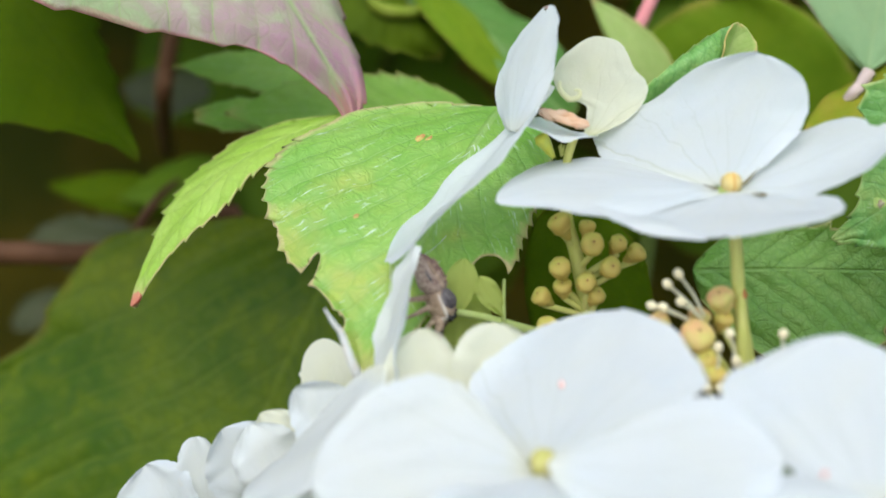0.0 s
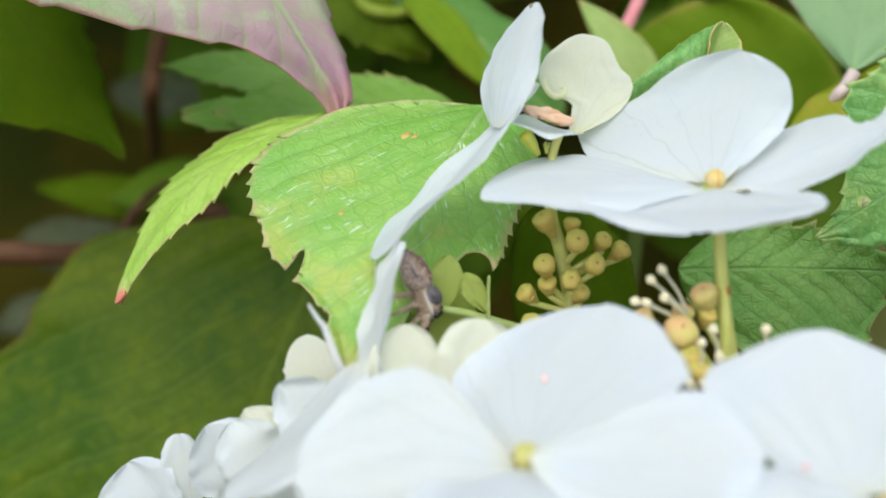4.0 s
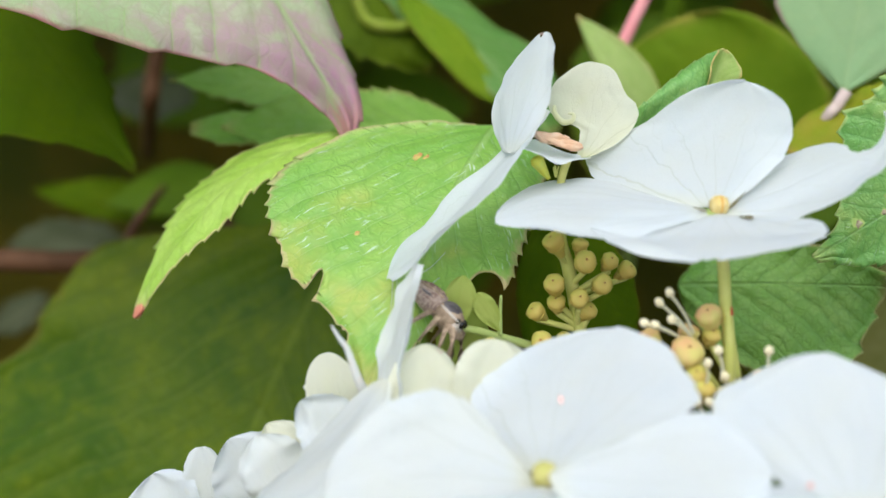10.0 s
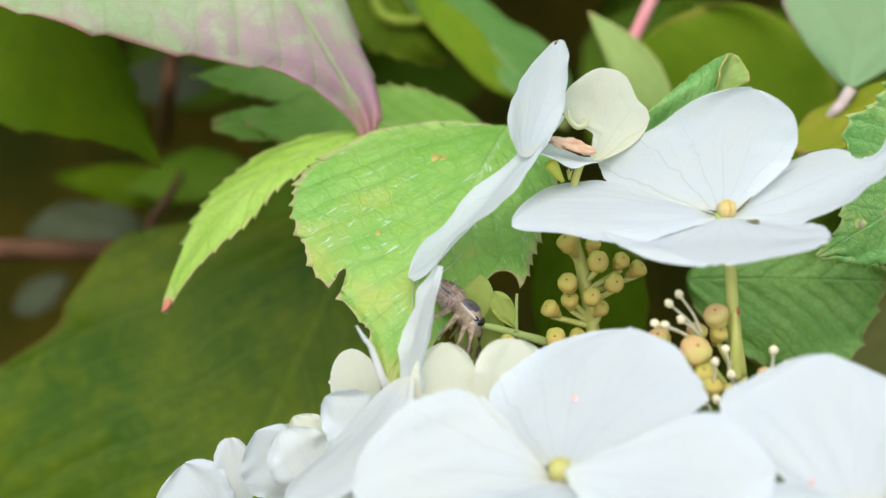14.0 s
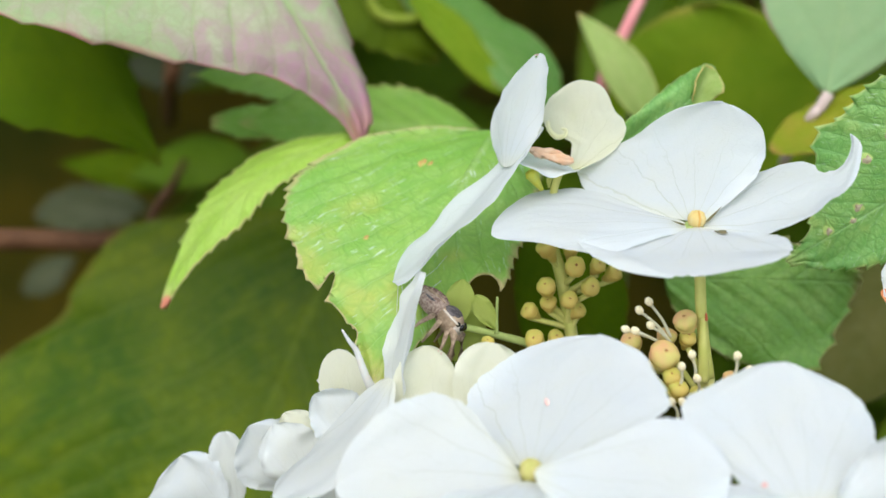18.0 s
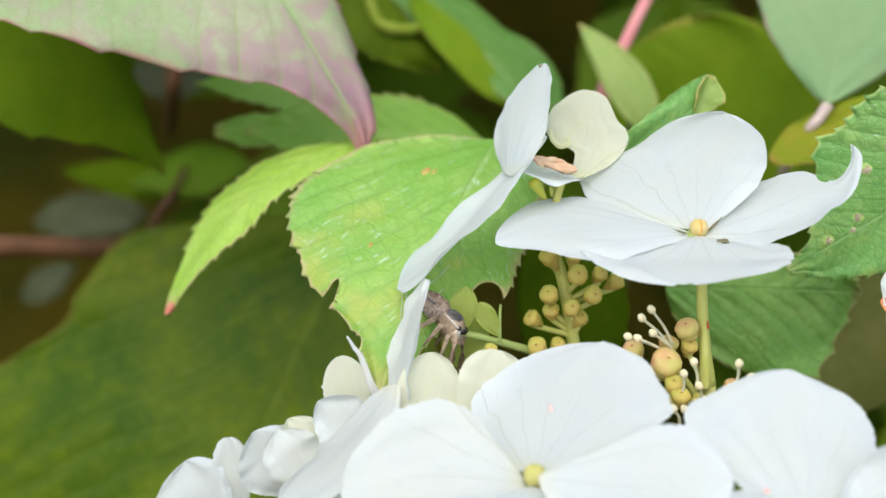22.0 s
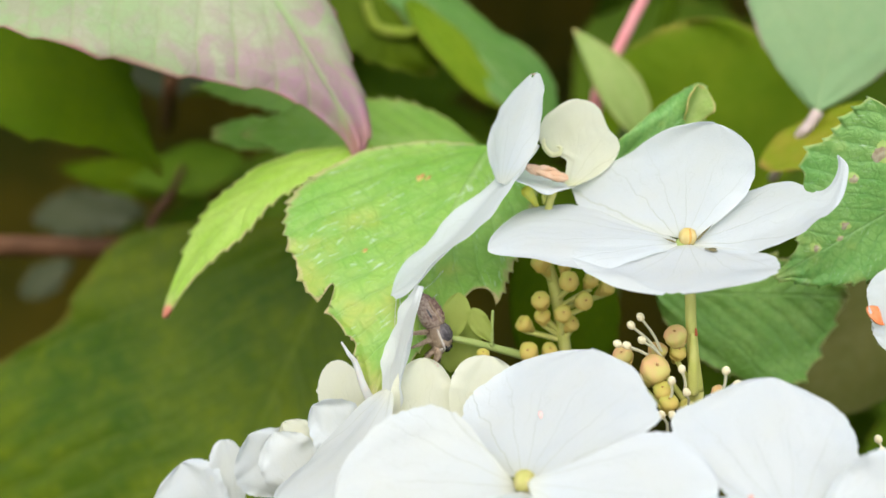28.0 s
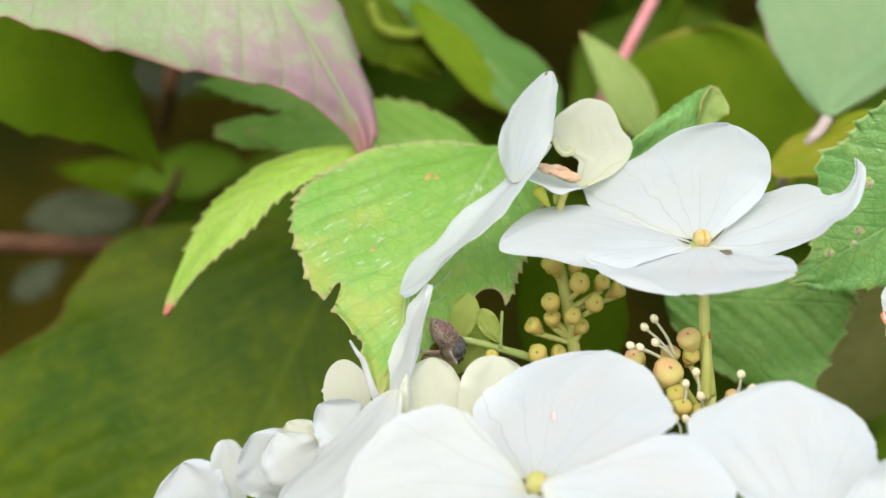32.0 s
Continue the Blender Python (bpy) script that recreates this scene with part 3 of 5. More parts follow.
def turned(name, at, axis, profile, mat, parent, label="", sides=18, bumps=0.0, lobes=0, seed=0, squash=1.0):
    """A body turned round an axis: profile rows of (way along the axis, radius) in mm."""
    o = place(at)
    d = Vector(axis).normalized()
    ref = Vector((0, 0, 1)) if abs(d.z) < 0.9 else Vector((1, 0, 0))
    x = (ref - d * ref.dot(d)).normalized()
    y = d.cross(x)
    verts, faces = [], []
    for s, r in profile:
        for k in range(sides):
            ang = 2 * math.pi * k / sides
            rr = r * (1 + bumps * noise.noise(Vector((math.cos(ang) * 2, math.sin(ang) * 2, s * 1.5 + seed))))
            if lobes:
                rr *= 1 - 0.09 * abs(math.cos(lobes * ang * 0.5)) ** 6
            verts.append(o + (d * s + x * (math.cos(ang) * rr) + y * (math.sin(ang) * rr * squash)) * 0.001)
    m = len(profile)
    for i in range(m - 1):
        for k in range(sides):
            a0, a1 = i * sides + k, i * sides + (k + 1) % sides
            faces.append((a0, a1, a1 + sides, a0 + sides))
    faces.append(tuple(range(sides))[::-1])
    faces.append(tuple((m - 1) * sides + k for k in range(sides)))
    return link(name, verts, faces, mat, parent, o, label)


# ---- the setting ----
def setting():
    s = 400.0
    ground = link("ground", [Vector((-s, -s, 0)), Vector((s, -s, 0)), Vector((s, s, 0)), Vector((-s, s, 0))], [(0, 1, 2, 3)], SOIL, None, Vector((0, 0, 0)), soft=False)
    tagged(ground, "dark bare garden soil under the shrubs", "ground", kind="structure")
    # added backdrop; its olive-brown colour stands for the shaded depth behind the leaves
    y0, y1 = 0.52, 0.58
    v = [Vector((x, y, z)) for x in (-3, 3) for y in (y0, y1) for z in (-0.1, 2.2)]
    wall = link("wall_north", v, [(0, 1, 3, 2), (4, 6, 7, 5), (0, 2, 6, 4), (1, 5, 7, 3), (0, 4, 5, 1), (2, 3, 7, 6)], BACK_WALL, None, Vector((0, y0, 0)), soft=False)
    tagged(wall, "plain dark backdrop wall added behind the shrubs", "wall", kind="structure")


setting()

# ---- the flower head ----
HEAD = thing("hydrangea_flower_head", (31.4, -3.0, -12.0), "white lacecap hydrangea flower head with yellow buds on its stalks", "flower head")


def floret(at, axis, button, label, mat=None):
    """The small button in the middle of a sterile floret; its petals hang on it."""
    rows = [(-0.9, 0.35), (-0.5, 0.55), (0.0, 0.80), (0.45, 0.95), (0.9, 0.92), (1.25, 0.72), (1.45, 0.40), (1.5, 0.12)]
    return turned("floret", at, axis, [(s * button, r * button) for s, r in rows], mat or CENTRE, HEAD, label, 18, 0.05, 4)


def flower_head():
    # the tall open floret
    a = floret((29.9, 1.2, 6.1), (0.05, -0.35, 1), 1.2, "open white floret with four broad petals")
    blade("petal", (29.8, 1.8, 6.3), (33.8, 7.0, 20.0), (-0.56, -0.78, 0.26), 24, PETAL, a, sag=-0.07, ripple=0.7, seed=3, nu=90, nv=44, lobes=0.02, crinkle=0.10,
          edges=((0, 6.6, 10.7, 13.4, 15.6, 16.8, 17.5, 17.5, 15.5, 12.4, 10.3, 8.7, 7.2, 5.5, 3.4, 1.8, 0), (0, -0.7, -1.5, -2.2, -2.9, -3.8, -4.8, -5.5, -6, -6.4, -6.2, -5.7, -4.9, -3.7, -2.3, -1.1, 0)))
    turned("ring", (29.9, 1.15, 5.6), (0.05, -0.35, 1), [(-0.3, 0.9), (0.0, 1.35), (0.35, 1.4), (0.6, 1.1)], LIME_PLAIN, a, "greenish ring round the button", 18, 0.05)
    # raised darker orange strip stands in for the shade in the button's groove
    tube("furrow_strip", [(30.0, 0.15, 6.0), (30.05, -0.06, 6.8), (30.0, 0.1, 7.5), (29.95, 0.5, 7.9)], [0.1, 0.17, 0.15, 0.08], FURROW_SHADE, a, "", 8)
    blade("petal", (30.0, 1.2, 6.2), (47.8, -1.0, 16.5), (-0.39, -0.45, 0.81), 11, PETAL, a, sag=-0.05, ripple=0.8, seed=5, nu=90, nv=36, lobes=0.02,
          edges=((0, 0.6, 1.2, 1.8, 2.5, 3.2, 4.0, 4.5, 4.5, 4.2, 3.0, -1.0, -1.2, -0.4, 1.0, 2.5, 0), (0, -1.2, -2.5, -3.6, -4.7, -5.5, -6.2, -6.6, -6.9, -7.1, -6.3, -6, -4.8, -3.3, -1.9, -0.9, 0)), bites=((0.765, 0.2, 0.7, 1.3), (0.71, -6.6, 0.7, 0.5)))
    blade("petal", (29.0, 1.2, 6.0), (5.5, 0.0, 5.0), (0.04, -0.23, 0.97), 19, PETAL, a, sag=0.02, cup=-0.05, ripple=0.5, seed=7, nu=90, nv=44, lobes=0.02, crinkle=0.10,
          edges=((0, 1, 2, 3.2, 4.7, 6, 6.5, 5.2, 3.4, 2.4, 1.8, 1.1, 0), (0, -1.6, -3.2, -5.0, -7.6, -10.6, -12.4, -12.9, -12.2, -9, -5.5, -2.6, 0)))
    front = blade("petal", (29.8, 0.5, 5.9), (25.7, -13.0, 3.4), (-0.10, -0.15, 0.98), (10.8, 12.9), PETAL, a, sag=-0.00, cup=0.09, peak=0.47, low=0.45, high=0.46, ripple=0.7, seed=9, nu=64, nv=30, holes=((0.12, 0.4, 0.8),))
    st = tube("pedicel", [(29.9, 0.5, 5.7), (30.2, -1.0, 0.5), (30.4, -2.5, -4.7), (31.4, -3.0, -11.6)], [0.62, 0.66, 0.68, 0.85], STEM, a, "slender yellow-green floret stalk")
    tube("sheath", [(30.6, -4.0, -11.7), (30.5, -3.8, -7.8), (30.4, -2.9, -4.3)], [0.75, 0.6, 0.4], STEM, st)
    tube("mark", [(30.8, -3.3, -4.5), (30.7, -3.1, -3.6)], [0.2, 0.1], RED_MARK, st, "small red blemish", 6, 3)

    # the floret seen from its side
    b = turned("floret", (11.2, 9.6, 10.2), (-0.55, -0.1, 0.8), [(-2.0, 0.25), (-1.2, 0.45), (-0.3, 0.65), (0.5, 0.85), (1.0, 0.6)], CUP, HEAD, "white floret seen from its side, one petal creamy", 16, 0.08)
    upper = blade("petal", (7.7, 9.0, 11.6), (11.9, 14.0, 25.3), (-0.82, -0.40, 0.41), 11, PETAL, b, sag=0.02, ripple=0.6, seed=11, nu=60, nv=26, lobes=0.02,
                  edges=((0, 1.7, 3.3, 5.1, 6.2, 6.4, 6.2, 4.4, 3, 1.7, 0), (0, -1.6, -3.2, -4.3, -4.9, -5, -4.5, -3.7, -2.6, -1.3, 0)), bites=((0.99, 0.3, 0.55, 0.30),))
    blade("petal", (12.2, 11.0, 16.4), (-6.2, 4.0, -2.0), (-0.69, -0.06, 0.72), (6.3, 6.0), PETAL, b, sag=-0.03, cup=0.10, peak=0.79, low=0.58, high=0.41, ripple=1.0, seed=13, nu=36, nv=22)
    blade("petal", (16.4, 12.5, 10.8), (17.7, 15.5, 21.9), (-0.25, -0.90, 0.35), 10, CREAM, b, sag=-0.04, ripple=0.5, seed=15, nu=90, nv=34, lobes=0.015,
          edges=((0, 0.3, 0.5, 0.6, 0.5, 0.5, 0.8, 3.6, 4.5, 4.7, 4.5, 4, 3.1, 2.3, 1.5, 0.7, 0), (0, -0.8, -1.6, -2.5, -3.6, -4.6, -5.4, -5.9, -6.1, -5.7, -4.5, -3.9, -3.4, -2.9, -2.2, -1.3, 0)))
    blade("petal", (17.6, 13.0, 10.9), (9.1, 9.0, 12.2), (0.0, -0.28, 1), 6.0, PETAL, b, sag=-0.05, cup=0.1, peak=0.6, ripple=0.8, seed=16)


    blade("withered_rim", (10.7, 10.0, 13.7), (16.1, 10.8, 12.2), (0.05, -0.85, 0.5), (0.62, 0.8), PEACH, b, sag=0.05, cup=-0.3, peak=0.6, low=0.5, high=0.35, ripple=0.8, seed=17, nu=40, nv=14, thick=0.5, lobes=0.2, label="peach-coloured withered rim")
    tube("curled_rim", [(13.2, 13.6, 16.8), (13.3, 13.2, 15.8), (14.2, 12.8, 14.9), (15.2, 12.6, 15.1), (15.4, 12.8, 15.8), (14.8, 13.0, 15.9)], [0.2, 0.34, 0.38, 0.3, 0.22, 0.1], CREAM, b, "small curl at the petal's edge", 8)
    for top in ((13.1, 12.0, 9.7), (13.3, 12.0, 9.9), (13.7, 12.0, 9.8)):
        tube("stamen", [(13.4, 12.0, 8.5), top], [0.16, 0.12], STEM, b, "", 6, 2)
    tube("pedicel", [(14.8, 12.0, 10.7), (14.0, 12.0, 7.7), (13.9, 11.0, 2.1), (15.2, 10.5, -3.0), (17.0, 10.0, -12.0)], [0.5, 0.5, 0.7, 0.8, 0.85], STEM, b, "yellow-green stalk")

    # the large floret below
    c = floret((8.8, -21.6, -15.8), (0.0, -0.55, 0.85), 1.35, "large white floret, its four petals spread flat", GREEN_CENTRE)
    blade("petal", (9.2, -20.5, -15.9), (17.0, -11.0, -3.8), (-0.46, -0.45, 0.77), 24, PETAL, c, sag=0.03, ripple=0.8, seed=21, nu=80, nv=44, lobes=0.045, crinkle=0.14,
          edges=((0, 4.7, 8.1, 9.7, 10.8, 11.6, 12, 11.7, 10.8, 9.4, 7.5, 5.4, 3.4, 1.7, 0), (0, -1.3, -2.6, -4.2, -6.2, -8.5, -10, -11.1, -11.7, -10.7, -8.6, -7.2, -5.5, -2.8, 0)))
    blade("petal", (7.9, -21.6, -16.1), (-11.4, -23.0, -16.7), (0.01, -0.84, 0.54), 16, IVORY, c, sag=0.06, cup=-0.06, ripple=0.8, seed=23, nu=80, nv=40, lobes=0.045, crinkle=0.14,
          edges=((0, 1.2, 2.4, 4.2, 6.0, 7.2, 8.0, 8.2, 7.6, 5.8, 3.9, 1.9, 0), (0, -1.0, -2.2, -4.2, -7.2, -8.8, -9.1, -8.5, -7.3, -5.6, -3.8, -1.8, 0)))
    blade("petal", (9.0, -24.2, -14.3), (27.7, -29.0, -12.5), (-0.32, -0.77, 0.56), 12, PETAL, c, sag=0.06, cup=-0.06, ripple=0.8, seed=25, nu=80, nv=36, lobes=0.045, crinkle=0.14,
          edges=((0, 0.5, 0.9, 1.4, 2.1, 3.1, 4.3, 5.5, 5.4, 4.2, 2.9, 1.4, 0), (0, -1.2, -2.5, -3.7, -5, -6.2, -6.7, -6.6, -6, -4.5, -3, -1.5, 0)))
    blade("petal", (8.7, -23.0, -16.0), (6.5, -36.0, -19.4), (0.0, -0.6, 0.8), 19.0, PETAL, c, sag=0.06, cup=-0.05, peak=0.6, low=0.7, high=0.42, ripple=1.3, seed=27, nu=64, nv=30)
    tube("pedicel", [(9.1, -20.0, -17.6), (12.4, -12.0, -26.8), (22.0, 0.0, -43.6)], [0.6, 0.7, 0.8], STEM, c)

    # the floret beside it
    d = floret((37.0, -31.0, -16.6), (0.1, -0.55, 0.85), 1.2, "white floret with one large upright petal")
    blade("petal", (35.2, -30.0, -15.5), (35.5, -18.0, -4.6), (0.03, -0.70, 0.71), 20, PETAL, d, sag=0.01, cup=-0.05, ripple=0.8, seed=31, nu=80, nv=44, lobes=0.045, crinkle=0.14,
          edges=((0, 2.5, 4.4, 5.9, 7.2, 8.5, 9.9, 11.1, 11.8, 11.0, 8.2, 5.6, 3.6, 1.8, 0), (0, -2.3, -4.5, -5.9, -7, -8.1, -8.2, -8.3, -8, -7.5, -6.6, -4.7, -3.0, -1.4, 0)))
    blade("petal", (37.5, -31.0, -15.7), (48.2, -31.0, -9.8), (0.2, -0.8, 0.5), 9.0, PETAL, d, sag=0.04, cup=-0.05, peak=0.6, low=0.7, high=0.42, ripple=1.3, seed=33)
    blade("petal", (36.8, -31.0, -16.6), (23.5, -36.0, -19.0), (-0.1, -0.7, 0.7), 14.0, PETAL, d, sag=0.04, cup=-0.05, peak=0.6, low=0.7, high=0.42, ripple=1.3, seed=35)
    tube("pedicel", [(37.5, -30.0, -17.7), (39.7, -14.0, -30.0), (30.9, 0.0, -45.0)], [0.6, 0.7, 0.8], STEM, d)

    # dark patch laid on the petal for the shade inside a small hole
    patch("hole_shade", front, (32.1, -2.5, 5.8), 0.8, GAP_SHADE, 0.26, 3, 1.0)
    # dark strips laid on for the shaded gaps between the petals
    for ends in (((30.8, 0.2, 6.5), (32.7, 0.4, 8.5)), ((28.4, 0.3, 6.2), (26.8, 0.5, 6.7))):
        blade("crease_shade", *ends, (0.0, -0.6, 0.8), 0.32, GAP_SHADE, a, peak=0.2, low=0.5, high=1.2, seed=28, nu=8, nv=4, thick=0.03)
    blade("blotch", (10.8, -17.5, -9.8), (10.7, -16.9, -9.1), (0.0, -0.8, 0.6), 0.45, PINK_MARK, c, peak=0.5, seed=29, nu=8, nv=6, thick=0.05)
    blade("blotch", (30.6, -29.5, -13.5), (31.1, -29.3, -13.1), (0.0, -0.8, 0.6), 0.5, PINK_MARK, d, peak=0.5, seed=34, nu=8, nv=6, thick=0.05)

    # creamy floret in front of the spider
    e = floret((-0.2, -8.0, -17.6), (0.0, -0.4, 0.9), 1.1, "creamy white floret behind the large one")
    cream = blade("petal", (-1.7, -8.0, -18.3), (-2.1, -4.0, -7.5), (-0.05, -0.94, 0.34), (4.1, 3.7), CREAM, e, sag=0.05, cup=0.1, peak=0.57, low=0.60, high=0.47, ripple=0.8, seed=41)
    blade("petal", (3.5, -9.0, -17.3), (5.7, -6.0, -6.5), (-0.01, -0.96, 0.27), (3.9, 4.4), CREAM, e, sag=0.05, cup=0.1, peak=0.66, low=0.60, high=0.41, ripple=0.8, seed=43)
    blade("petal", (-5.9, -6.0, -14.2), (-2.7, 0.0, 0.4), (-0.87, -0.36, 0.34), (3.6, 3.8), IVORY, e, sag=0.03, cup=0.15, peak=0.47, low=0.59, high=0.93, ripple=1.0, seed=45, nu=36)
    blade("petal", (-6.1, -8.0, -10.2), (-18.7, -16.0, -21.3), (-0.57, -0.20, 0.79), (5.6, 6.0), IVORY, e, sag=-0.06, cup=-0.1, peak=0.68, low=0.45, high=0.49, ripple=0.6, seed=47, nu=36)
    blade("petal", (-7.4, -13.0, -29.1), (-13.8, -12.0, -21.1), (-0.2, -0.8, 0.55), 9.5, IVORY, e, sag=0.04, cup=0.05, peak=0.6, low=0.6, high=0.5, ripple=0.6, seed=48)

    # florets at the near side, edge on
    f = floret((-10.3, -2.0, -20.4), (-0.5, -0.3, 0.8), 1.0, "white floret with narrow crumpled petals")
    tube("withered_petal", [(-8.3, -4.0, -13.2), (-9.2, -5.0, -10.9), (-10.2, -5.5, -7.7), (-10.9, -6.0, -6.5), (-11.8, -6.0, -5.0)], [0.62, 0.48, 0.34, 0.24, 0.10], PETAL_RIM, f, "thin curled white petal", 10)
    blade("petal", (-10.6, 2.0, -19.8), (-13.4, 4.0, -10.7), (-0.15, -0.84, 0.5), (3.1, 2.8), CREAM, f, sag=0.06, cup=0.1, peak=0.60, low=0.80, high=0.45, lobes=0.10, seed=53, crinkle=0.22)
    blade("petal", (-9.6, -2.0, -20.7), (-15.7, -1.0, -14.8), (-0.15, -0.84, 0.5), (3.3, 3.7), PETAL, f, sag=0.02, cup=-0.02, peak=0.57, ripple=1.4, low=0.80, high=0.56, lobes=0.10, seed=55, crinkle=0.22)
    blade("petal", (-14.3, 1.0, -25.2), (-19.9, 3.0, -18.7), (-0.15, -0.84, 0.5), (3.3, 3.3), CREAM, f, sag=0.03, cup=-0.02, peak=0.57, ripple=1.4, low=0.80, high=0.63, lobes=0.10, seed=57, crinkle=0.22)
    g = floret((-18.9, 2.0, -29.9), (-0.5, -0.3, 0.8), 1.0, "white floret with crumpled petals low on the head")
    blade("petal", (-15.9, 0.0, -28.1), (-20.9, 1.0, -19.5), (-0.1, -0.85, 0.4), 7.5, IVORY, g, sag=0.06, cup=-0.04, peak=0.6, ripple=1.4, lobes=0.1, seed=59, crinkle=0.22)
    blade("petal", (-17.8, 4.0, -29.6), (-24.6, 5.0, -21.3), (-0.15, -0.84, 0.5), (5.1, 5.0), PETAL, g, sag=0.03, cup=-0.02, peak=0.60, ripple=1.4, low=0.80, high=0.64, lobes=0.10, seed=61, crinkle=0.22)
    blade("petal", (-26.4, 6.0, -33.4), (-28.3, 7.6, -23.1), (-0.15, -0.84, 0.5), (2.5, 2.5), IVORY, g, sag=0.05, cup=0.1, peak=0.66, high=0.34, ripple=0.5, low=0.80, lobes=0.10, seed=63, crinkle=0.22)
    blade("petal", (-27.7, 5.0, -34.2), (-34.0, 7.0, -26.3), (-0.15, -0.84, 0.5), (7.0, 3.7), PETAL, g, sag=0.03, cup=-0.02, peak=0.66, ripple=1.4, low=0.80, high=0.50, lobes=0.10, seed=65, crinkle=0.22)
    h = floret((63.3, 4.0, -3.8), (-0.4, -0.5, 0.8), 1.0, "white floret with an orange blotch, half hidden")
    blade("petal", (62.9, 4.0, -3.4), (53.9, 4.0, -0.9), (0.1, -0.9, 0.4), 9.0, PETAL, h, sag=0.05, cup=-0.1, peak=0.6, low=0.6, high=0.45, ripple=1.0, seed=66)
    blade("petal", (62.8, 3.5, -4.7), (54.8, 3.0, -5.8), (0.1, -0.8, 0.6), 6.5, PETAL, h, sag=0.04, cup=-0.1, peak=0.6, low=0.6, high=0.45, ripple=1.0, seed=67)
    blade("petal", (63.3, 4.0, -3.8), (70.3, 5.0, 2.0), (0.1, -0.8, 0.6), 12, PETAL, h, sag=0.04, peak=0.6, low=0.6, high=0.45, ripple=1.0, seed=68)
    blade("blotch", (56.6, 3.2, -4.7), (53.7, 3.2, -2.5), (0.1, -0.9, 0.4), 2.0, ORANGE, h, sag=0.1, peak=0.5, seed=69)
    tube("pedicel", [(63.6, 4.5, -4.7), (66.4, 6.0, -23.0), (56.0, 6.0, -39.6), (36.6, 3.0, -48.2)], [0.6, 0.7, 0.8], STEM, h)
    for k, (ob, at, size) in enumerate(((upper, (12.7, 14.0, 25.2), 0.25), (upper, (13.1, 14.0, 24.4), 0.15), (cream, (1.1, -4.0, -7.9), 0.10), (cream, (-0.0, -4.0, -7.4), 0.08))):
        patch("brown_nick", ob, at, size, PINK_MARK, 0.12, k, 1.5)
    for o, p in ((e, (-0.1, -7.0, -19.1)), (f, (-10.3, -1.0, -21.9)), (g, (-19.0, 3.0, -31.9))):
        tube("pedicel", [p, (8.5, 0.0, -36.0), (21.0, 2.0, -46.4)], [0.6, 0.7, 0.8], STEM, o)


flower_head()


def bud(at, r, mat, axis=(0, -0.5, 0.85), label=""):
    rows = [(-1.5, 0.30), (-1.15, 0.42), (-0.75, 0.58), (-0.45, 0.72), (-0.15, 0.86), (0.15, 0.97), (0.42, 1.0), (0.64, 0.92), (0.80, 0.70), (0.87, 0.42), (0.84, 0.2), (0.78, 0.05)]
    b = turned("bud", at, axis, [(s * r, q * r) for s, q in rows], mat, HEAD, label, 20, 0.14, 0, at[0], 0.94)
    d = Vector(axis).normalized() * (0.78 * r)
    turned("navel", (at[0] + d.x, at[1] + d.y, at[2] + d.z), axis, [(-0.1 * r, 0.06 * r), (0.02 * r, 0.13 * r), (0.08 * r, 0.05 * r)], NAVEL, b, "", 8)
    collar = turned("calyx", at, axis, [(-0.70 * r, 0.58 * r), (-0.52 * r, 0.75 * r), (-0.25 * r, 0.90 * r), (-0.18 * r, 0.88 * r), (-0.35 * r, 0.74 * r)], mat, b, "", 16, 0.10, 5, at[2])
    return b


def stamen(foot, top, r=0.50):
    f = tube("stamen", [foot, tuple((foot[i] + top[i]) / 2 + (0.2, 0, 0.1)[i] for i in range(3)), top], [0.20, 0.17, 0.15], FILAMENT, HEAD, "", 8, 5)
    lean = (top[0] - foot[0]) / max(0.5, top[2] - foot[2])
    turned("anther", top, (lean, -0.1, 1), [(-0.5 * r, 0.18 * r), (-0.3 * r, 0.62 * r), (0.2 * r, 0.95 * r), (0.8 * r, 1.0 * r), (1.4 * r, 0.75 * r), (1.75 * r, 0.25 * r)], ANTHER, f, "", 14, 0.22, 2, top[0], 0.72)


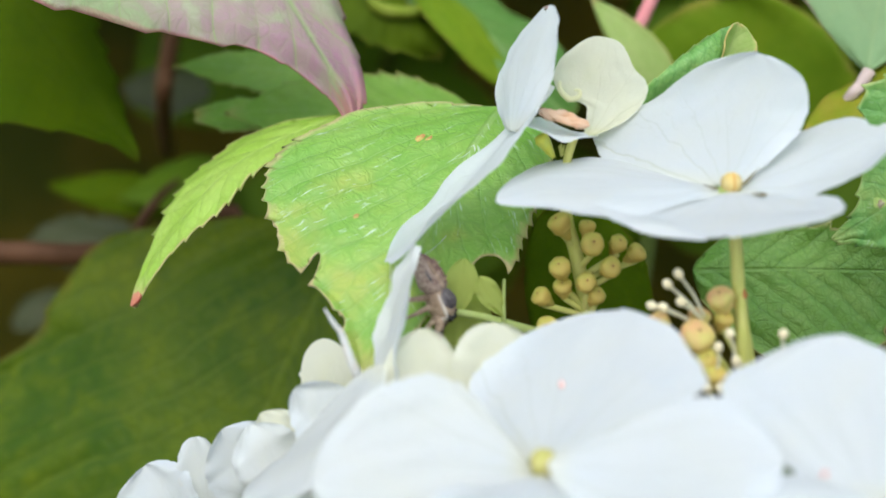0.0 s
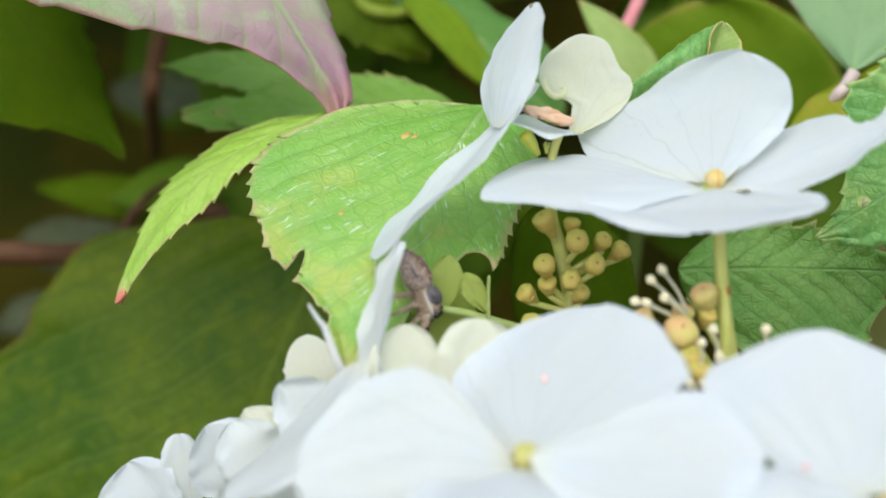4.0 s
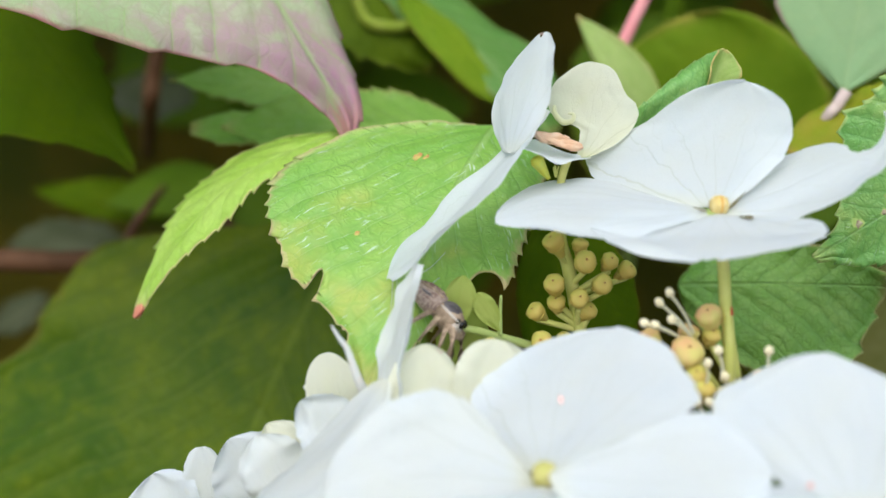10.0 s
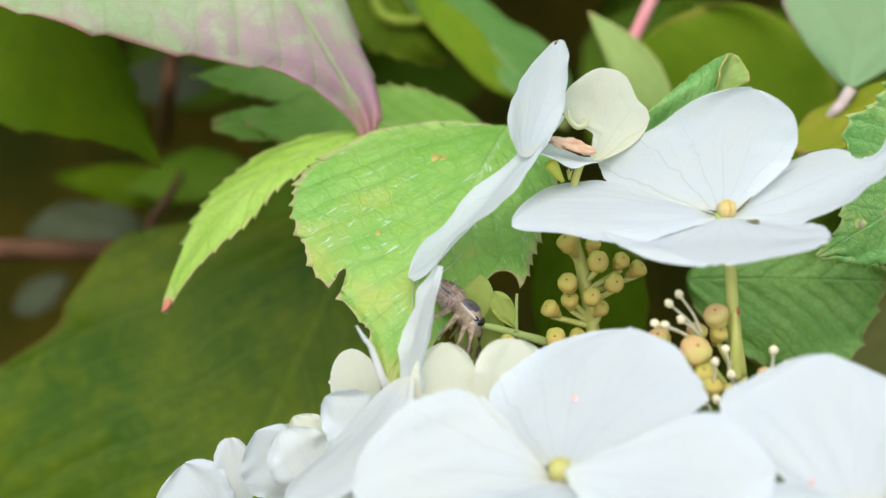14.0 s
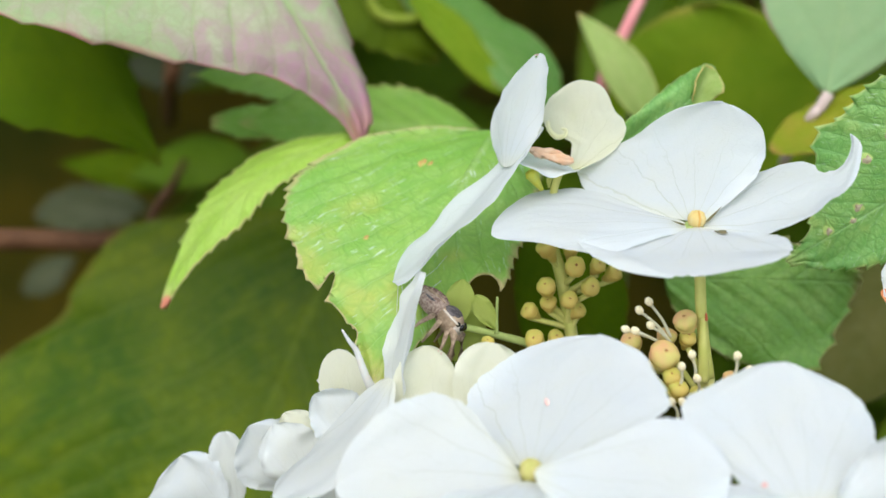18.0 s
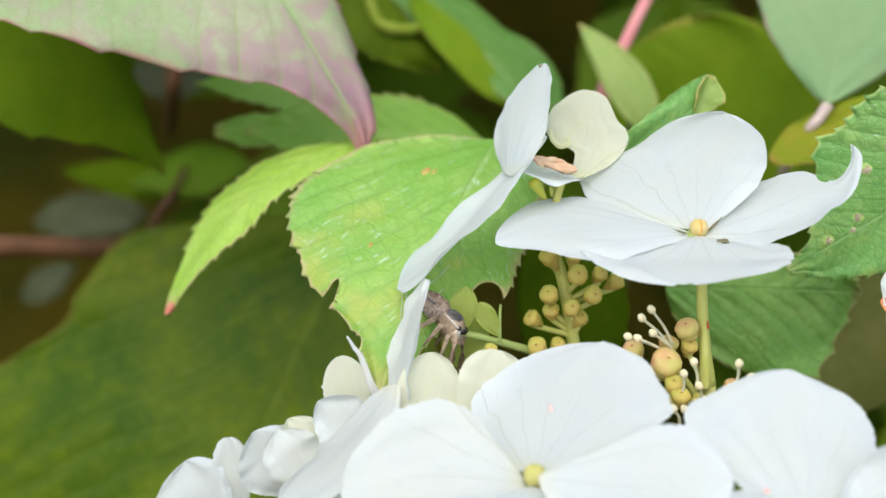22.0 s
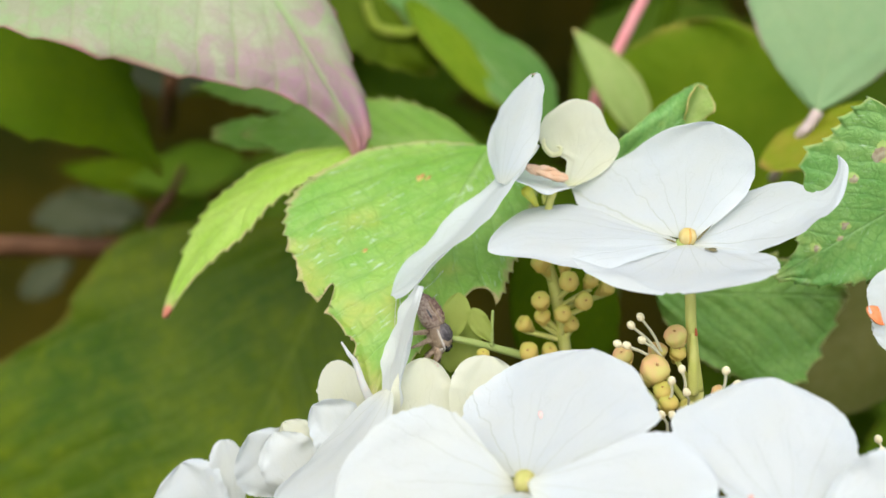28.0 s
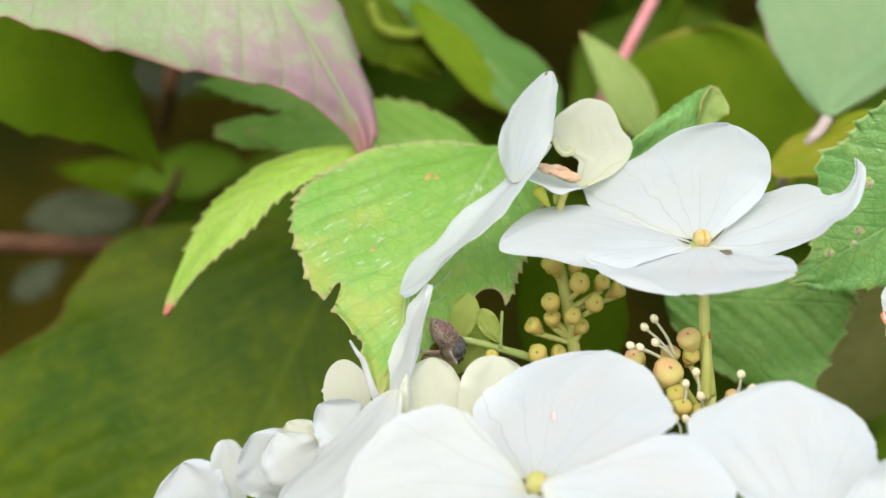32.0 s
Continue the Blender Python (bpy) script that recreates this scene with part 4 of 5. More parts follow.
def small_parts():
    for at, r, warm, axis in (
        ((13.1, 9.0, 1.1), 1.35, 0, (-0.5, -0.3, 0.8)), ((16.5, 8.0, -1.0), 1.4, 0, (0.1, -0.8, 0.5)), ((19.5, 9.0, -1.1), 1.1, 0, (0.3, -0.6, 0.7)),
        ((21.7, 10.0, -2.3), 1.15, 0, (0.6, -0.4, 0.6)), ((18.5, 8.0, -3.6), 1.25, 0, (0.3, -0.8, 0.4)), ((13.1, 8.0, -3.7), 1.3, 0, (-0.3, -0.6, 0.7)),
        ((13.5, 9.0, -6.1), 1.15, 0, (-0.2, -0.5, 0.8)), ((11.2, 9.0, -7.1), 1.15, 0, (-0.7, -0.4, 0.6)), ((15.9, 8.0, -5.3), 1.2, 0, (0.1, -0.8, 0.5)),
        ((17.1, 9.0, -7.0), 1.15, 0, (0.4, -0.5, 0.7)), ((11.7, 7.0, -10.2), 1.3, 0, (-0.3, -0.8, 0.5)), ((14.4, 8.0, -10.4), 1.1, 0, (0.1, -0.6, 0.7)),
        ((16.2, 10.0, 0.6), 1.0, 0, (0.1, -0.2, 1)), ((5.5, 4.0, -9.8), 0.9, 0, (0.0, -0.5, 0.9)),
        ((25.2, -6.5, -8.0), 1.85, 1, (0.1, -0.6, 0.75)), ((28.4, -3.0, -4.9), 1.5, 1, (-0.3, -0.4, 0.85)), ((28.7, -3.0, -6.9), 1.1, 0, (0.1, -0.5, 0.8)),
        ((22.4, -2.0, -7.7), 1.35, 1, (-0.4, -0.5, 0.7)), ((26.2, -3.0, -6.7), 1.2, 1, (0.2, -0.3, 0.9)), ((26.6, -9.0, -11.1), 1.2, 0, (0.0, -0.5, 0.8)),
        ((29.0, -8.0, -12.3), 1.2, 0, (0.2, -0.5, 0.8)), ((32.7, -8.0, -10.2), 1.0, 1, (0.2, -0.5, 0.8)), ((26.1, -8.0, -10.0), 1.2, 0, (-0.2, -0.5, 0.8)),
    ):
        bud(at, r, BUD_WARM if warm else BUD, axis)
    for ends in (((13.2, 9.5, 0.2), (15.1, 10.5, -1.9)), ((16.6, 8.5, -2.1), (15.4, 10.4, -4.1)), ((19.7, 9.5, -2.2), (15.7, 10.3, -5.1)),
                 ((21.9, 10.5, -3.2), (15.7, 10.3, -5.4)), ((18.6, 8.5, -4.6), (15.9, 10.3, -6.7)), ((13.2, 8.5, -5.5), (16.0, 10.2, -8.4)),
                 ((13.7, 9.5, -7.3), (16.1, 10.2, -9.0)), ((11.3, 9.5, -8.1), (16.2, 10.2, -9.5)), ((16.1, 8.5, -6.6), (16.2, 10.2, -9.4)),
                 ((17.2, 9.5, -8.1), (16.4, 10.1, -10.1)), ((11.8, 7.5, -11.3), (16.7, 10.0, -12.0)), ((14.5, 8.5, -11.6), (16.7, 10.0, -12.8)),
                 ((25.5, -6.0, -10.0), (30.2, -3.0, -14.6)), ((28.8, -2.8, -7.9), (31.0, -3.0, -11.6)), ((22.5, -2.0, -9.0), (28.0, -2.5, -14.8)), ((26.4, -3.0, -8.2), (30.1, -3.0, -13.1))):
        tube("bud_stalk", [ends[0], tuple((p + q) / 2 for p, q in zip(*ends)), ends[1]], [0.36, 0.4], STEM, HEAD, "", 8, 4)
    for foot, top in (((26.3, -4.0, -6.6), (22.5, -6.0, -2.7)), ((26.5, -4.0, -6.3), (23.5, -6.0, -1.7)), ((25.6, -5.0, -6.9), (20.9, -7.0, -4.6)), ((25.4, -5.0, -7.0), (22.0, -7.0, -4.8)),
                      ((26.7, -9.0, -11.0), (26.6, -10.0, -8.2)), ((28.7, -8.0, -10.3), (28.0, -9.0, -7.1)), ((29.1, -8.0, -12.0), (28.5, -10.0, -9.6)), ((26.5, -10.0, -14.0), (25.6, -11.0, -12.0)),
                      ((27.7, -10.0, -14.0), (26.8, -11.0, -12.0)), ((32.7, -9.0, -9.9), (32.8, -10.0, -6.9)), ((33.3, -9.0, -10.3), (34.1, -10.0, -8.5)), ((26.7, -4.0, -7.2), (23.9, -6.0, -4.5)), ((52.7, -10.0, -18.5), (51.5, -10.0, -15.1)), ((53.1, -10.0, -17.8), (51.8, -11.0, -16.1))):
        stamen(foot, top)
    # pale green bracts and their stalk beyond the spider
    tube("bract_stalk", [(0.5, 6.0, -8.0), (4.1, 6.0, -8.6), (7.9, 7.0, -9.9), (10.5, 8.0, -10.9), (16.3, 9.0, -13.2)], [0.42, 0.46, 0.5, 0.6], LIME_PLAIN, HEAD, "pale green stalk", 10)
    blade("bract", (1.4, 6.0, -8.6), (2.4, 6.5, -2.2), (0.1, -0.85, 0.5), 3.6, LIME, HEAD, sag=0.08, cup=0.2, fold=0.15, peak=0.62, low=0.9, high=0.55, ripple=0.4, seed=71, label="pale lime green bract")
    blade("bract", (6.7, 6.0, -8.7), (3.9, 6.0, -4.2), (-0.1, -0.9, 0.4), 2.6, LIME, HEAD, sag=0.05, cup=0.2, fold=0.15, peak=0.66, low=0.9, high=0.5, ripple=0.4, seed=73, label="pale lime green bract")
    tube("bract_stalk", [(6.7, 6.2, -9.2), (6.7, 6.5, -6.6), (6.8, 7.0, -4.6)], [0.3, 0.22, 0.16], LIME_PLAIN, HEAD, "", 8)
    blade("bract", (1.6, 8.0, -13.5), (3.0, 8.0, -6.2), (0.2, -0.8, 0.5), 6.4, LIME, HEAD, sag=0.1, cup=0.2, peak=0.5, ripple=0.5, seed=75, label="pale lime green bract")


small_parts()
SILK = plain_material("silk", (0.80, 0.82, 0.80), (0.70, 0.72, 0.70), 0.4, 900.0, 0.3)
for ends in (((-5.2, 4.0, -1.9), (-4.9, 3.0, -4.5)), ((-5.6, 4.0, -1.7), (-5.8, 4.0, -5.9)), ((-4.3, 4.5, -1.4), (-3.4, 1.0, -2.5)), ((-2.9, 4.0, -3.3), (-0.3, 8.0, -2.8)), ((-2.2, 7.0, -2.0), (0.4, 11.0, -0.4))):
    tube("silk_thread", [ends[0], tuple((p + q) / 2 - 0.1 * i for i, (p, q) in enumerate(zip(*ends))), ends[1]], [0.035, 0.035], SILK, HEAD, "", 5, 4)
# the stalk that carries the head down to the ground
tube("stalk", [(31.4, -3.0, -11.6), (29.5, 0.0, -27.8), (18, 4, -60), (24, 60, -400), (30, 120, -1000)], [0.9, 1.4, 2.2, 5.0, 8.0], STEM, HEAD, "green stalk of the flower head")

# ---- the leaves ----
SHRUB = thing("hydrangea_shrub", (30, 130, -1000), "leafy hydrangea shrub with toothed green leaves round the flower", "shrub")
CREEPER = thing("creeper", (-40, 240, -1000), "leafy climbing shrub with dark, pale and pink-edged leaves", "shrub")


def leaves():
    leaf = "leaf"
    fresh = blade(leaf, (7.8, 34.0, 12.9), (-8.7, 1.0, -15.2), (0.02, -0.65, 0.76), 32, FRESH, SHRUB, sag=0.10, fold=0.02, teeth=26, tooth=0.034, ripple=1.6, seed=81, nu=170, nv=60, quilt=0.30, lobes=0.02,
                  edges=((0, 3.5, 6.0, 7.8, 9.0, 9.6, 10.1, 10.4, 10.6, 10.5, 7.4, 4.6, 3.2, 2.2, 1.2, 0.6, 0), (0, -2.4, -5.2, -9.1, -12.7, -16, -18.4, -20.7, -21.7, -20.5, -17, -13, -6.1, -3.4, -1.6, -0.7, 0)),
                  bites=((0.665, 8.4, 4.0, 2.3), (0.80, -10.6, 3.4, 0.72), (0.90, -4.9, 1.6, 0.7), (0.715, -17.2, 1.4, 0.9)), label="bright green toothed leaf with yellow and brown spots")
    narrow = blade(leaf, (-10.5, 42.0, 12.0), (-40.3, 28.6, -12.2), (-0.41, -0.49, 0.77), 13, YOUNG, SHRUB, sag=0.15, fold=0.1, teeth=17, tooth=0.13, ripple=1.2, seed=83, nv=30, quilt=0.12, lobes=0.02,
                   edges=((0, 1.2, 2.5, 3.3, 3.7, 4.1, 4.7, 4.8, 3.8, 2.1, 0.9, 0.3, 0), (0, -0.8, -1.8, -3.2, -5.4, -7.4, -7.9, -7.6, -6.5, -4.2, -2.5, -1.2, 0)), label="narrow yellow-green leaf with a red tip")
    blade("leaf_tip", (-39.5, 28.7, -10.7), (-40.5, 28.4, -12.6), (-0.41, -0.6, 0.7), (0.75, 0.6), RED_TIP, narrow, peak=0.3, low=0.6, high=0.8, seed=84, nu=14, nv=8, thick=0.45, label="red leaf tip")
    blade(leaf, (21.5, 20.0, 9.4), (37.1, 22.0, 23.1), (0.05, -0.99, 0.09), (3.4, 3.9), SPOTTED, SHRUB, sag=0.10, fold=0.1, cup=-0.1, peak=0.34, teeth=10, tooth=0.05, ripple=1.5, low=0.77, high=0.40, seed=85, nv=24, curl=-0.16, quilt=0.3, label="bright green leaf with a curled tip")
    blade("curled_tip", (33.6, 20.5, 18.1), (35.2, 21.5, 23.4), (0.25, -0.9, 0.1), (1.9, 1.9), YELLOWING, SHRUB, sag=-0.05, cup=1.1, peak=0.6, low=0.4, high=0.5, ripple=0.6, seed=86, nv=16, label="curled leaf tip with a pale rim")
    dry = blade(leaf, (63.8, 8.0, 12.8), (44.7, 12.0, -1.0), (-0.13, -0.99, -0.00), 20, SPOTTED, SHRUB, sag=-0.02, fold=0.05, teeth=13, tooth=0.06, ripple=1.2, seed=87, nu=110, nv=44, quilt=0.18, lobes=0.02,
                edges=((0, 3.0, 5.0, 6.2, 7.0, 7.4, 7.6, 7.6, 7.2, 6.6, 5.6, 4.6, 3.7, 1.9, 1.1, 0.5, 0), (0, -7.5, -12, -14.3, -14.1, -13.9, -13, -12.5, -12.5, -9.2, -5.8, -2.9, -1.4, -0.8, -0.5, -0.3, 0)), label="green toothed leaf with dry grey-brown holes")
    blade(leaf, (32.8, 30.0, -8.2), (60.6, 28.0, -8.0), (-0.1, -0.9, 0.35), 20, DULL, SHRUB, sag=0.06, fold=0.08, teeth=11, tooth=0.10, ripple=2.2, seed=89, nv=40, quilt=0.3, lobes=0.02,
          edges=((0, 1.6, 3.1, 4.7, 5.6, 6.4, 6.2, 5.9, 4.8, 3.3, 2.1, 0.9, 0), (0, -3, -5.4, -8.2, -10.4, -12, -13.2, -13.7, -12.4, -7.9, -3.7, -1.5, 0)), label="dull green leaf under the flower")
    blade(leaf, (15.4, 30.0, 0.9), (20.9, 28.0, -22.7), (0.14, -0.98, 0.11), (9.2, 7.7), MOSS, SHRUB, sag=0.06, fold=0.1, peak=0.60, low=0.37, high=0.67, ripple=1.0, seed=91, nv=20, quilt=0.3, label="dull green leaf behind the buds")
    # behind
    blade(leaf, (-63.4, 80.0, 56.3), (-12.2, 37.0, 11.1), (0.18, -0.62, 0.77), 45, BLUSH, CREEPER, sag=0.18, fold=0.05, teeth=15, tooth=0.030, ripple=2.5, seed=93, nv=40, quilt=0.25, lobes=0.015,
          edges=((0, 2.0, 4.0, 5.5, 6.5, 7.2, 7.7, 8.0, 8.1, 8.1, 8.1, 8.3, 6.7, 5.7, 4.2, 2.2, 0), (0, -7.5, -14, -20, -26.5, -32, -36.5, -39.5, -40, -35.6, -26.9, -17.6, -7.9, -3.0, -0.8, -0.5, 0)), label="pale green leaf flushed pink towards its tip")
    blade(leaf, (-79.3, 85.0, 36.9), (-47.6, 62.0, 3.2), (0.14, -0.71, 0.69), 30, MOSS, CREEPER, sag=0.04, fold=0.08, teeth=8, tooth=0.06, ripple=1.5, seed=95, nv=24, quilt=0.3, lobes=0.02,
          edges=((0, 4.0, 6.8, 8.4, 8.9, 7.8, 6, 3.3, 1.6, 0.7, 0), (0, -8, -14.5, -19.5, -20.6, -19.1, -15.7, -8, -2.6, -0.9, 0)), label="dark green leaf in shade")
    blade(leaf, (-13.8, 80.0, -6.7), (-49.2, 56.6, -83.8), (-0.23, -0.85, 0.46), 80, BROAD, CREEPER, sag=0.03, fold=0.03, teeth=14, tooth=0.02, ripple=3.0, seed=97, nu=100, nv=56, quilt=0.6, count=10.0, lobes=0.03,
          edges=((0, 4.5, 11.5, 20, 26, 28, 29, 29, 27, 22, 15, 7, 0), (0, -5, -14, -28, -43, -47, -49, -58, -67, -70, -58, -30, 0)), label="large dark green veined leaf")
    # moss green taken here to put deeper shade into the colour
    blade(leaf, (-60.0, 170.0, -19.0), (-98.0, 165.0, -13.0), (0.05, -0.9, 0.4), 11, MOSS, CREEPER, sag=0.04, fold=0.08, peak=0.45, low=0.6, high=0.9, teeth=9, tooth=0.06, ripple=2.0, seed=123, nv=20, quilt=0.3, label="dark green leaf in shade")
    blade(leaf, (8.4, 60.0, 7.3), (-33.3, 60.0, 10.7), (0.06, -0.70, 0.71), (8.1, 9.8), SOFT, CREEPER, sag=0.06, fold=0.1, peak=0.40, low=0.60, high=0.84, teeth=14, tooth=0.10, ripple=1.5, seed=99, nv=24, quilt=0.4, label="mid-green toothed leaf")
    blade(leaf, (-2.2, 66.0, 8.4), (-39.4, 66.0, 9.4), (0.0, -0.6, 0.8), 12, SOFT, CREEPER, sag=0.05, fold=0.1, peak=0.45, teeth=10, ripple=1.5, seed=100, nv=20, quilt=0.4, label="mid-green leaf in shade")
    blade(leaf, (-10.4, 100.0, 38.2), (22.0, 85.0, 7.2), (0.22, -0.71, 0.67), 18, MIDGREEN, CREEPER, sag=0.05, fold=0.22, teeth=8, tooth=0.04, ripple=1.5, seed=101, nv=28, quilt=0.4, lobes=0.02,
          edges=((0, 4.3, 8, 9.4, 9.6, 10.2, 12.6, 11.8, 8.3, 4.1, 0), (0, -2.4, -4.8, -5.5, -5.9, -5.8, -4.7, -3.7, -2.5, -1.3, 0)), label="green leaf folded along its rib")
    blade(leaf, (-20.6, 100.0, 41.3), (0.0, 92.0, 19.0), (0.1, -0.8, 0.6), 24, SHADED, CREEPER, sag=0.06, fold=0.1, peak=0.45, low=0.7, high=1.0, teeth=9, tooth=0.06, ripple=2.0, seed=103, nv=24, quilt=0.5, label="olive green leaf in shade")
    tube("rolled_edge", [(-13.9, 92.0, 32.5), (-12.5, 91.5, 28.5), (-10.1, 91.0, 26.9), (-5.7, 91.0, 26.7), (-1.9, 92.0, 27.8)], [0.9, 1.2, 1.2, 1.1, 0.7], OLIVE_RIM, CREEPER, "yellow-green rolled leaf edge")
    # extra blade added for the yellow-olive half of the folded green leaf
    blade(leaf, (-6.0, 93.5, 33.0), (13.3, 86.0, 12.4), (0.30, -0.80, 0.5), (3.4, 4.6), OLIVE, CREEPER, sag=0.05, fold=0.1, peak=0.5, low=0.6, high=0.8, ripple=1.0, seed=104, nv=18, quilt=0.3, label="yellow-olive half of the green leaf")
    blade(leaf, (-92.0, 215.0, 9.0), (-66.0, 212.0, 7.0), (0.0, -0.8, 0.6), 17, GREYED, CREEPER, sag=0.05, fold=0.1, peak=0.5, ripple=2.0, lobes=0.2, seed=124, nv=16, quilt=0.3, label="dull grey-green leaf in shade")
    tube("stem", [(-61.8, 150.0, 23.9), (-63.5, 150.0, 15.8), (-65.7, 155.0, 7.8), (-83.3, 230.0, -10.4)], [2.1, 2.1, 2.0, 2.0], BROWN_STEM, CREEPER, "reddish brown stem")
    blade(leaf, (37.9, 75.0, 9.5), (24.5, 77.0, 28.6), (0.09, -0.98, 0.16), (3.1, 5.3), YELLOWING, CREEPER, sag=0.08, fold=0.2, peak=0.37, low=0.56, high=0.98, ripple=0.8, seed=105, nv=18, label="small yellow-green leaf beside a pink stem")
    blade(leaf, (62.1, 100.0, -7.9), (47.8, 98.0, 29.2), (-0.3, -0.9, 0.25), (24.8, 20.9), OLIVE, CREEPER, sag=0.03, fold=0.05, peak=0.41, low=0.39, high=0.43, ripple=2.0, seed=107, nv=24, quilt=0.4, label="broad green leaf")
    pale = blade(leaf, (60.4, 48.0, 17.3), (68.7, 62.0, 54.1), (-0.02, -0.93, 0.36), (14.3, 13.9), PALE, CREEPER, sag=0.03, fold=0.06, peak=0.47, low=0.88, high=0.70, ripple=1.5, seed=109, nv=24, quilt=0.3, label="pale green leaf with a pinkish edge")
    tube("petiole", [(60.7, 48.0, 17.4), (59.5, 48.0, 15.2), (58.1, 49.0, 12.9), (58.0, 60.0, 4.3)], [1.0, 0.9, 0.8, 0.8], PALE_STEM, pale, "pale pinkish leaf stalk")
    blade(leaf, (68.2, 46.0, 19.5), (51.6, 46.0, 8.7), (-0.2, -0.6, 0.75), 9, AMBER, CREEPER, sag=-0.06, fold=0.1, peak=0.5, ripple=1.0, seed=111, nv=18, label="yellow-brown fading leaf")
    blade(leaf, (92.5, 75.0, -6.7), (73.0, 72.0, -44.2), (-0.1, -0.9, 0.3), 26, OLIVE_BROWN, CREEPER, sag=0.03, fold=0.06, peak=0.5, low=0.5, high=0.7, ripple=1.5, seed=113, nv=20, quilt=0.3, label="olive-brown leaf at the right")

    tube("stem", [(39.3, 80.0, 37.8), (33.8, 80.0, 25.7), (30.0, 81.0, 15.9), (31.2, 84.0, 3.9)], [1.15, 1.15, 1.2, 1.25], PINK_STEM, CREEPER, "smooth pink stem")
    tube("stem", [(31.2, 84.0, 4.4), (33.2, 86.0, -0.8), (38.6, 95.0, -13.8), (20, 170, -300), (-20, 220, -1000)], [1.2, 1.3, 1.5, 4, 7], GREEN_STEM, CREEPER, "dull green lower stem")
    tube("stem", [(-93.1, 92.0, -17.1), (-79.7, 92.0, -16.9), (-70.8, 92.0, -17.2), (-54.0, 97.0, -19.3), (-34.2, 105.0, -34.2), (-20, 160, -300), (-40, 235, -1000)], [2.3, 2.2, 2.1, 2.0, 2.2, 4, 6], BROWN_STEM, CREEPER, "brown woody stem")
    tube("stem", [(-68.8, 104.0, -34.9), (-59.7, 105.0, -14.6), (-56.6, 112.0, -8.9), (-64.3, 160.0, -11.6)], [1.0, 1.0, 0.9, 0.8], BROWN_STEM, CREEPER, "reddish brown stem")
    blade(leaf, (-87.6, 215.0, -34.2), (-121.3, 212.0, -36.6), (0.0, -0.7, 0.7), 17, GREYED, CREEPER, sag=0.05, fold=0.1, peak=0.5, ripple=2.0, lobes=0.3, teeth=6, seed=119, nv=16, quilt=0.3, label="dull grey-green leaf in shade")
    blade(leaf, (-110.5, 215.0, -50.5), (-126.6, 212.0, -60.7), (0.0, -0.8, 0.6), 12, GREYED, CREEPER, sag=0.05, fold=0.1, peak=0.5, ripple=2.0, lobes=0.3, teeth=5, seed=121, nv=16, quilt=0.3, label="dull grey-green leaf in shade")
    blade(leaf, (-48.9, 165.0, -10.4), (-79.7, 162.0, -16.1), (0.0, -0.7, 0.7), 17, DARK, CREEPER, sag=0.05, fold=0.1, peak=0.4, low=0.6, high=1.1, teeth=9, ripple=1.0, seed=120, nv=16, quilt=0.3, label="dark green leaf in shade")
    blade(leaf, (-14.6, 76.0, 14.9), (-43.8, 72.0, 17.3), (0.0, -0.7, 0.7), 10, SOFT, CREEPER, sag=0.05, fold=0.1, peak=0.4, low=0.6, high=1.0, teeth=10, ripple=1.0, seed=117, nv=18, quilt=0.3, label="mid-green leaf in shade")

    for k, (at, size) in enumerate((((55.5, 9.0, 16.0), 1.05), ((52.6, 9.0, 12.7), 0.6), ((52.5, 10.0, 6.2), 0.55), ((52.3, 10.0, 4.7), 0.42), ((49.4, 11.0, 3.3), 0.55))):
        patch("pale_halo", dry, at, size * 1.22, HALO, 0.14, k)
        patch("dry_spot", dry, at, size * 0.8, DRY, 0.22, k + 20, 1.2)
    for k, (at, size) in enumerate((((-10.5, 16.0, -0.1), 0.5), ((-3.1, 26.0, 7.6), 0.45), ((-2.3, 26.0, 7.8), 0.35))):
        patch("brown_spot", fresh, at, size, SCORCH, 0.20, k + 60, 1.9)


leaves()


# ---- foliage in the depth of the shrubs ----
VIEW_GAPS = ((0.032, 0.096, -0.329, -0.239), (0.16, 0.236, -0.34, -0.24), (-0.44, -0.326, -0.42, -0.234), (0.059, 0.138, -0.034, 0.012), (-0.42, -0.235, -0.20, -0.095))


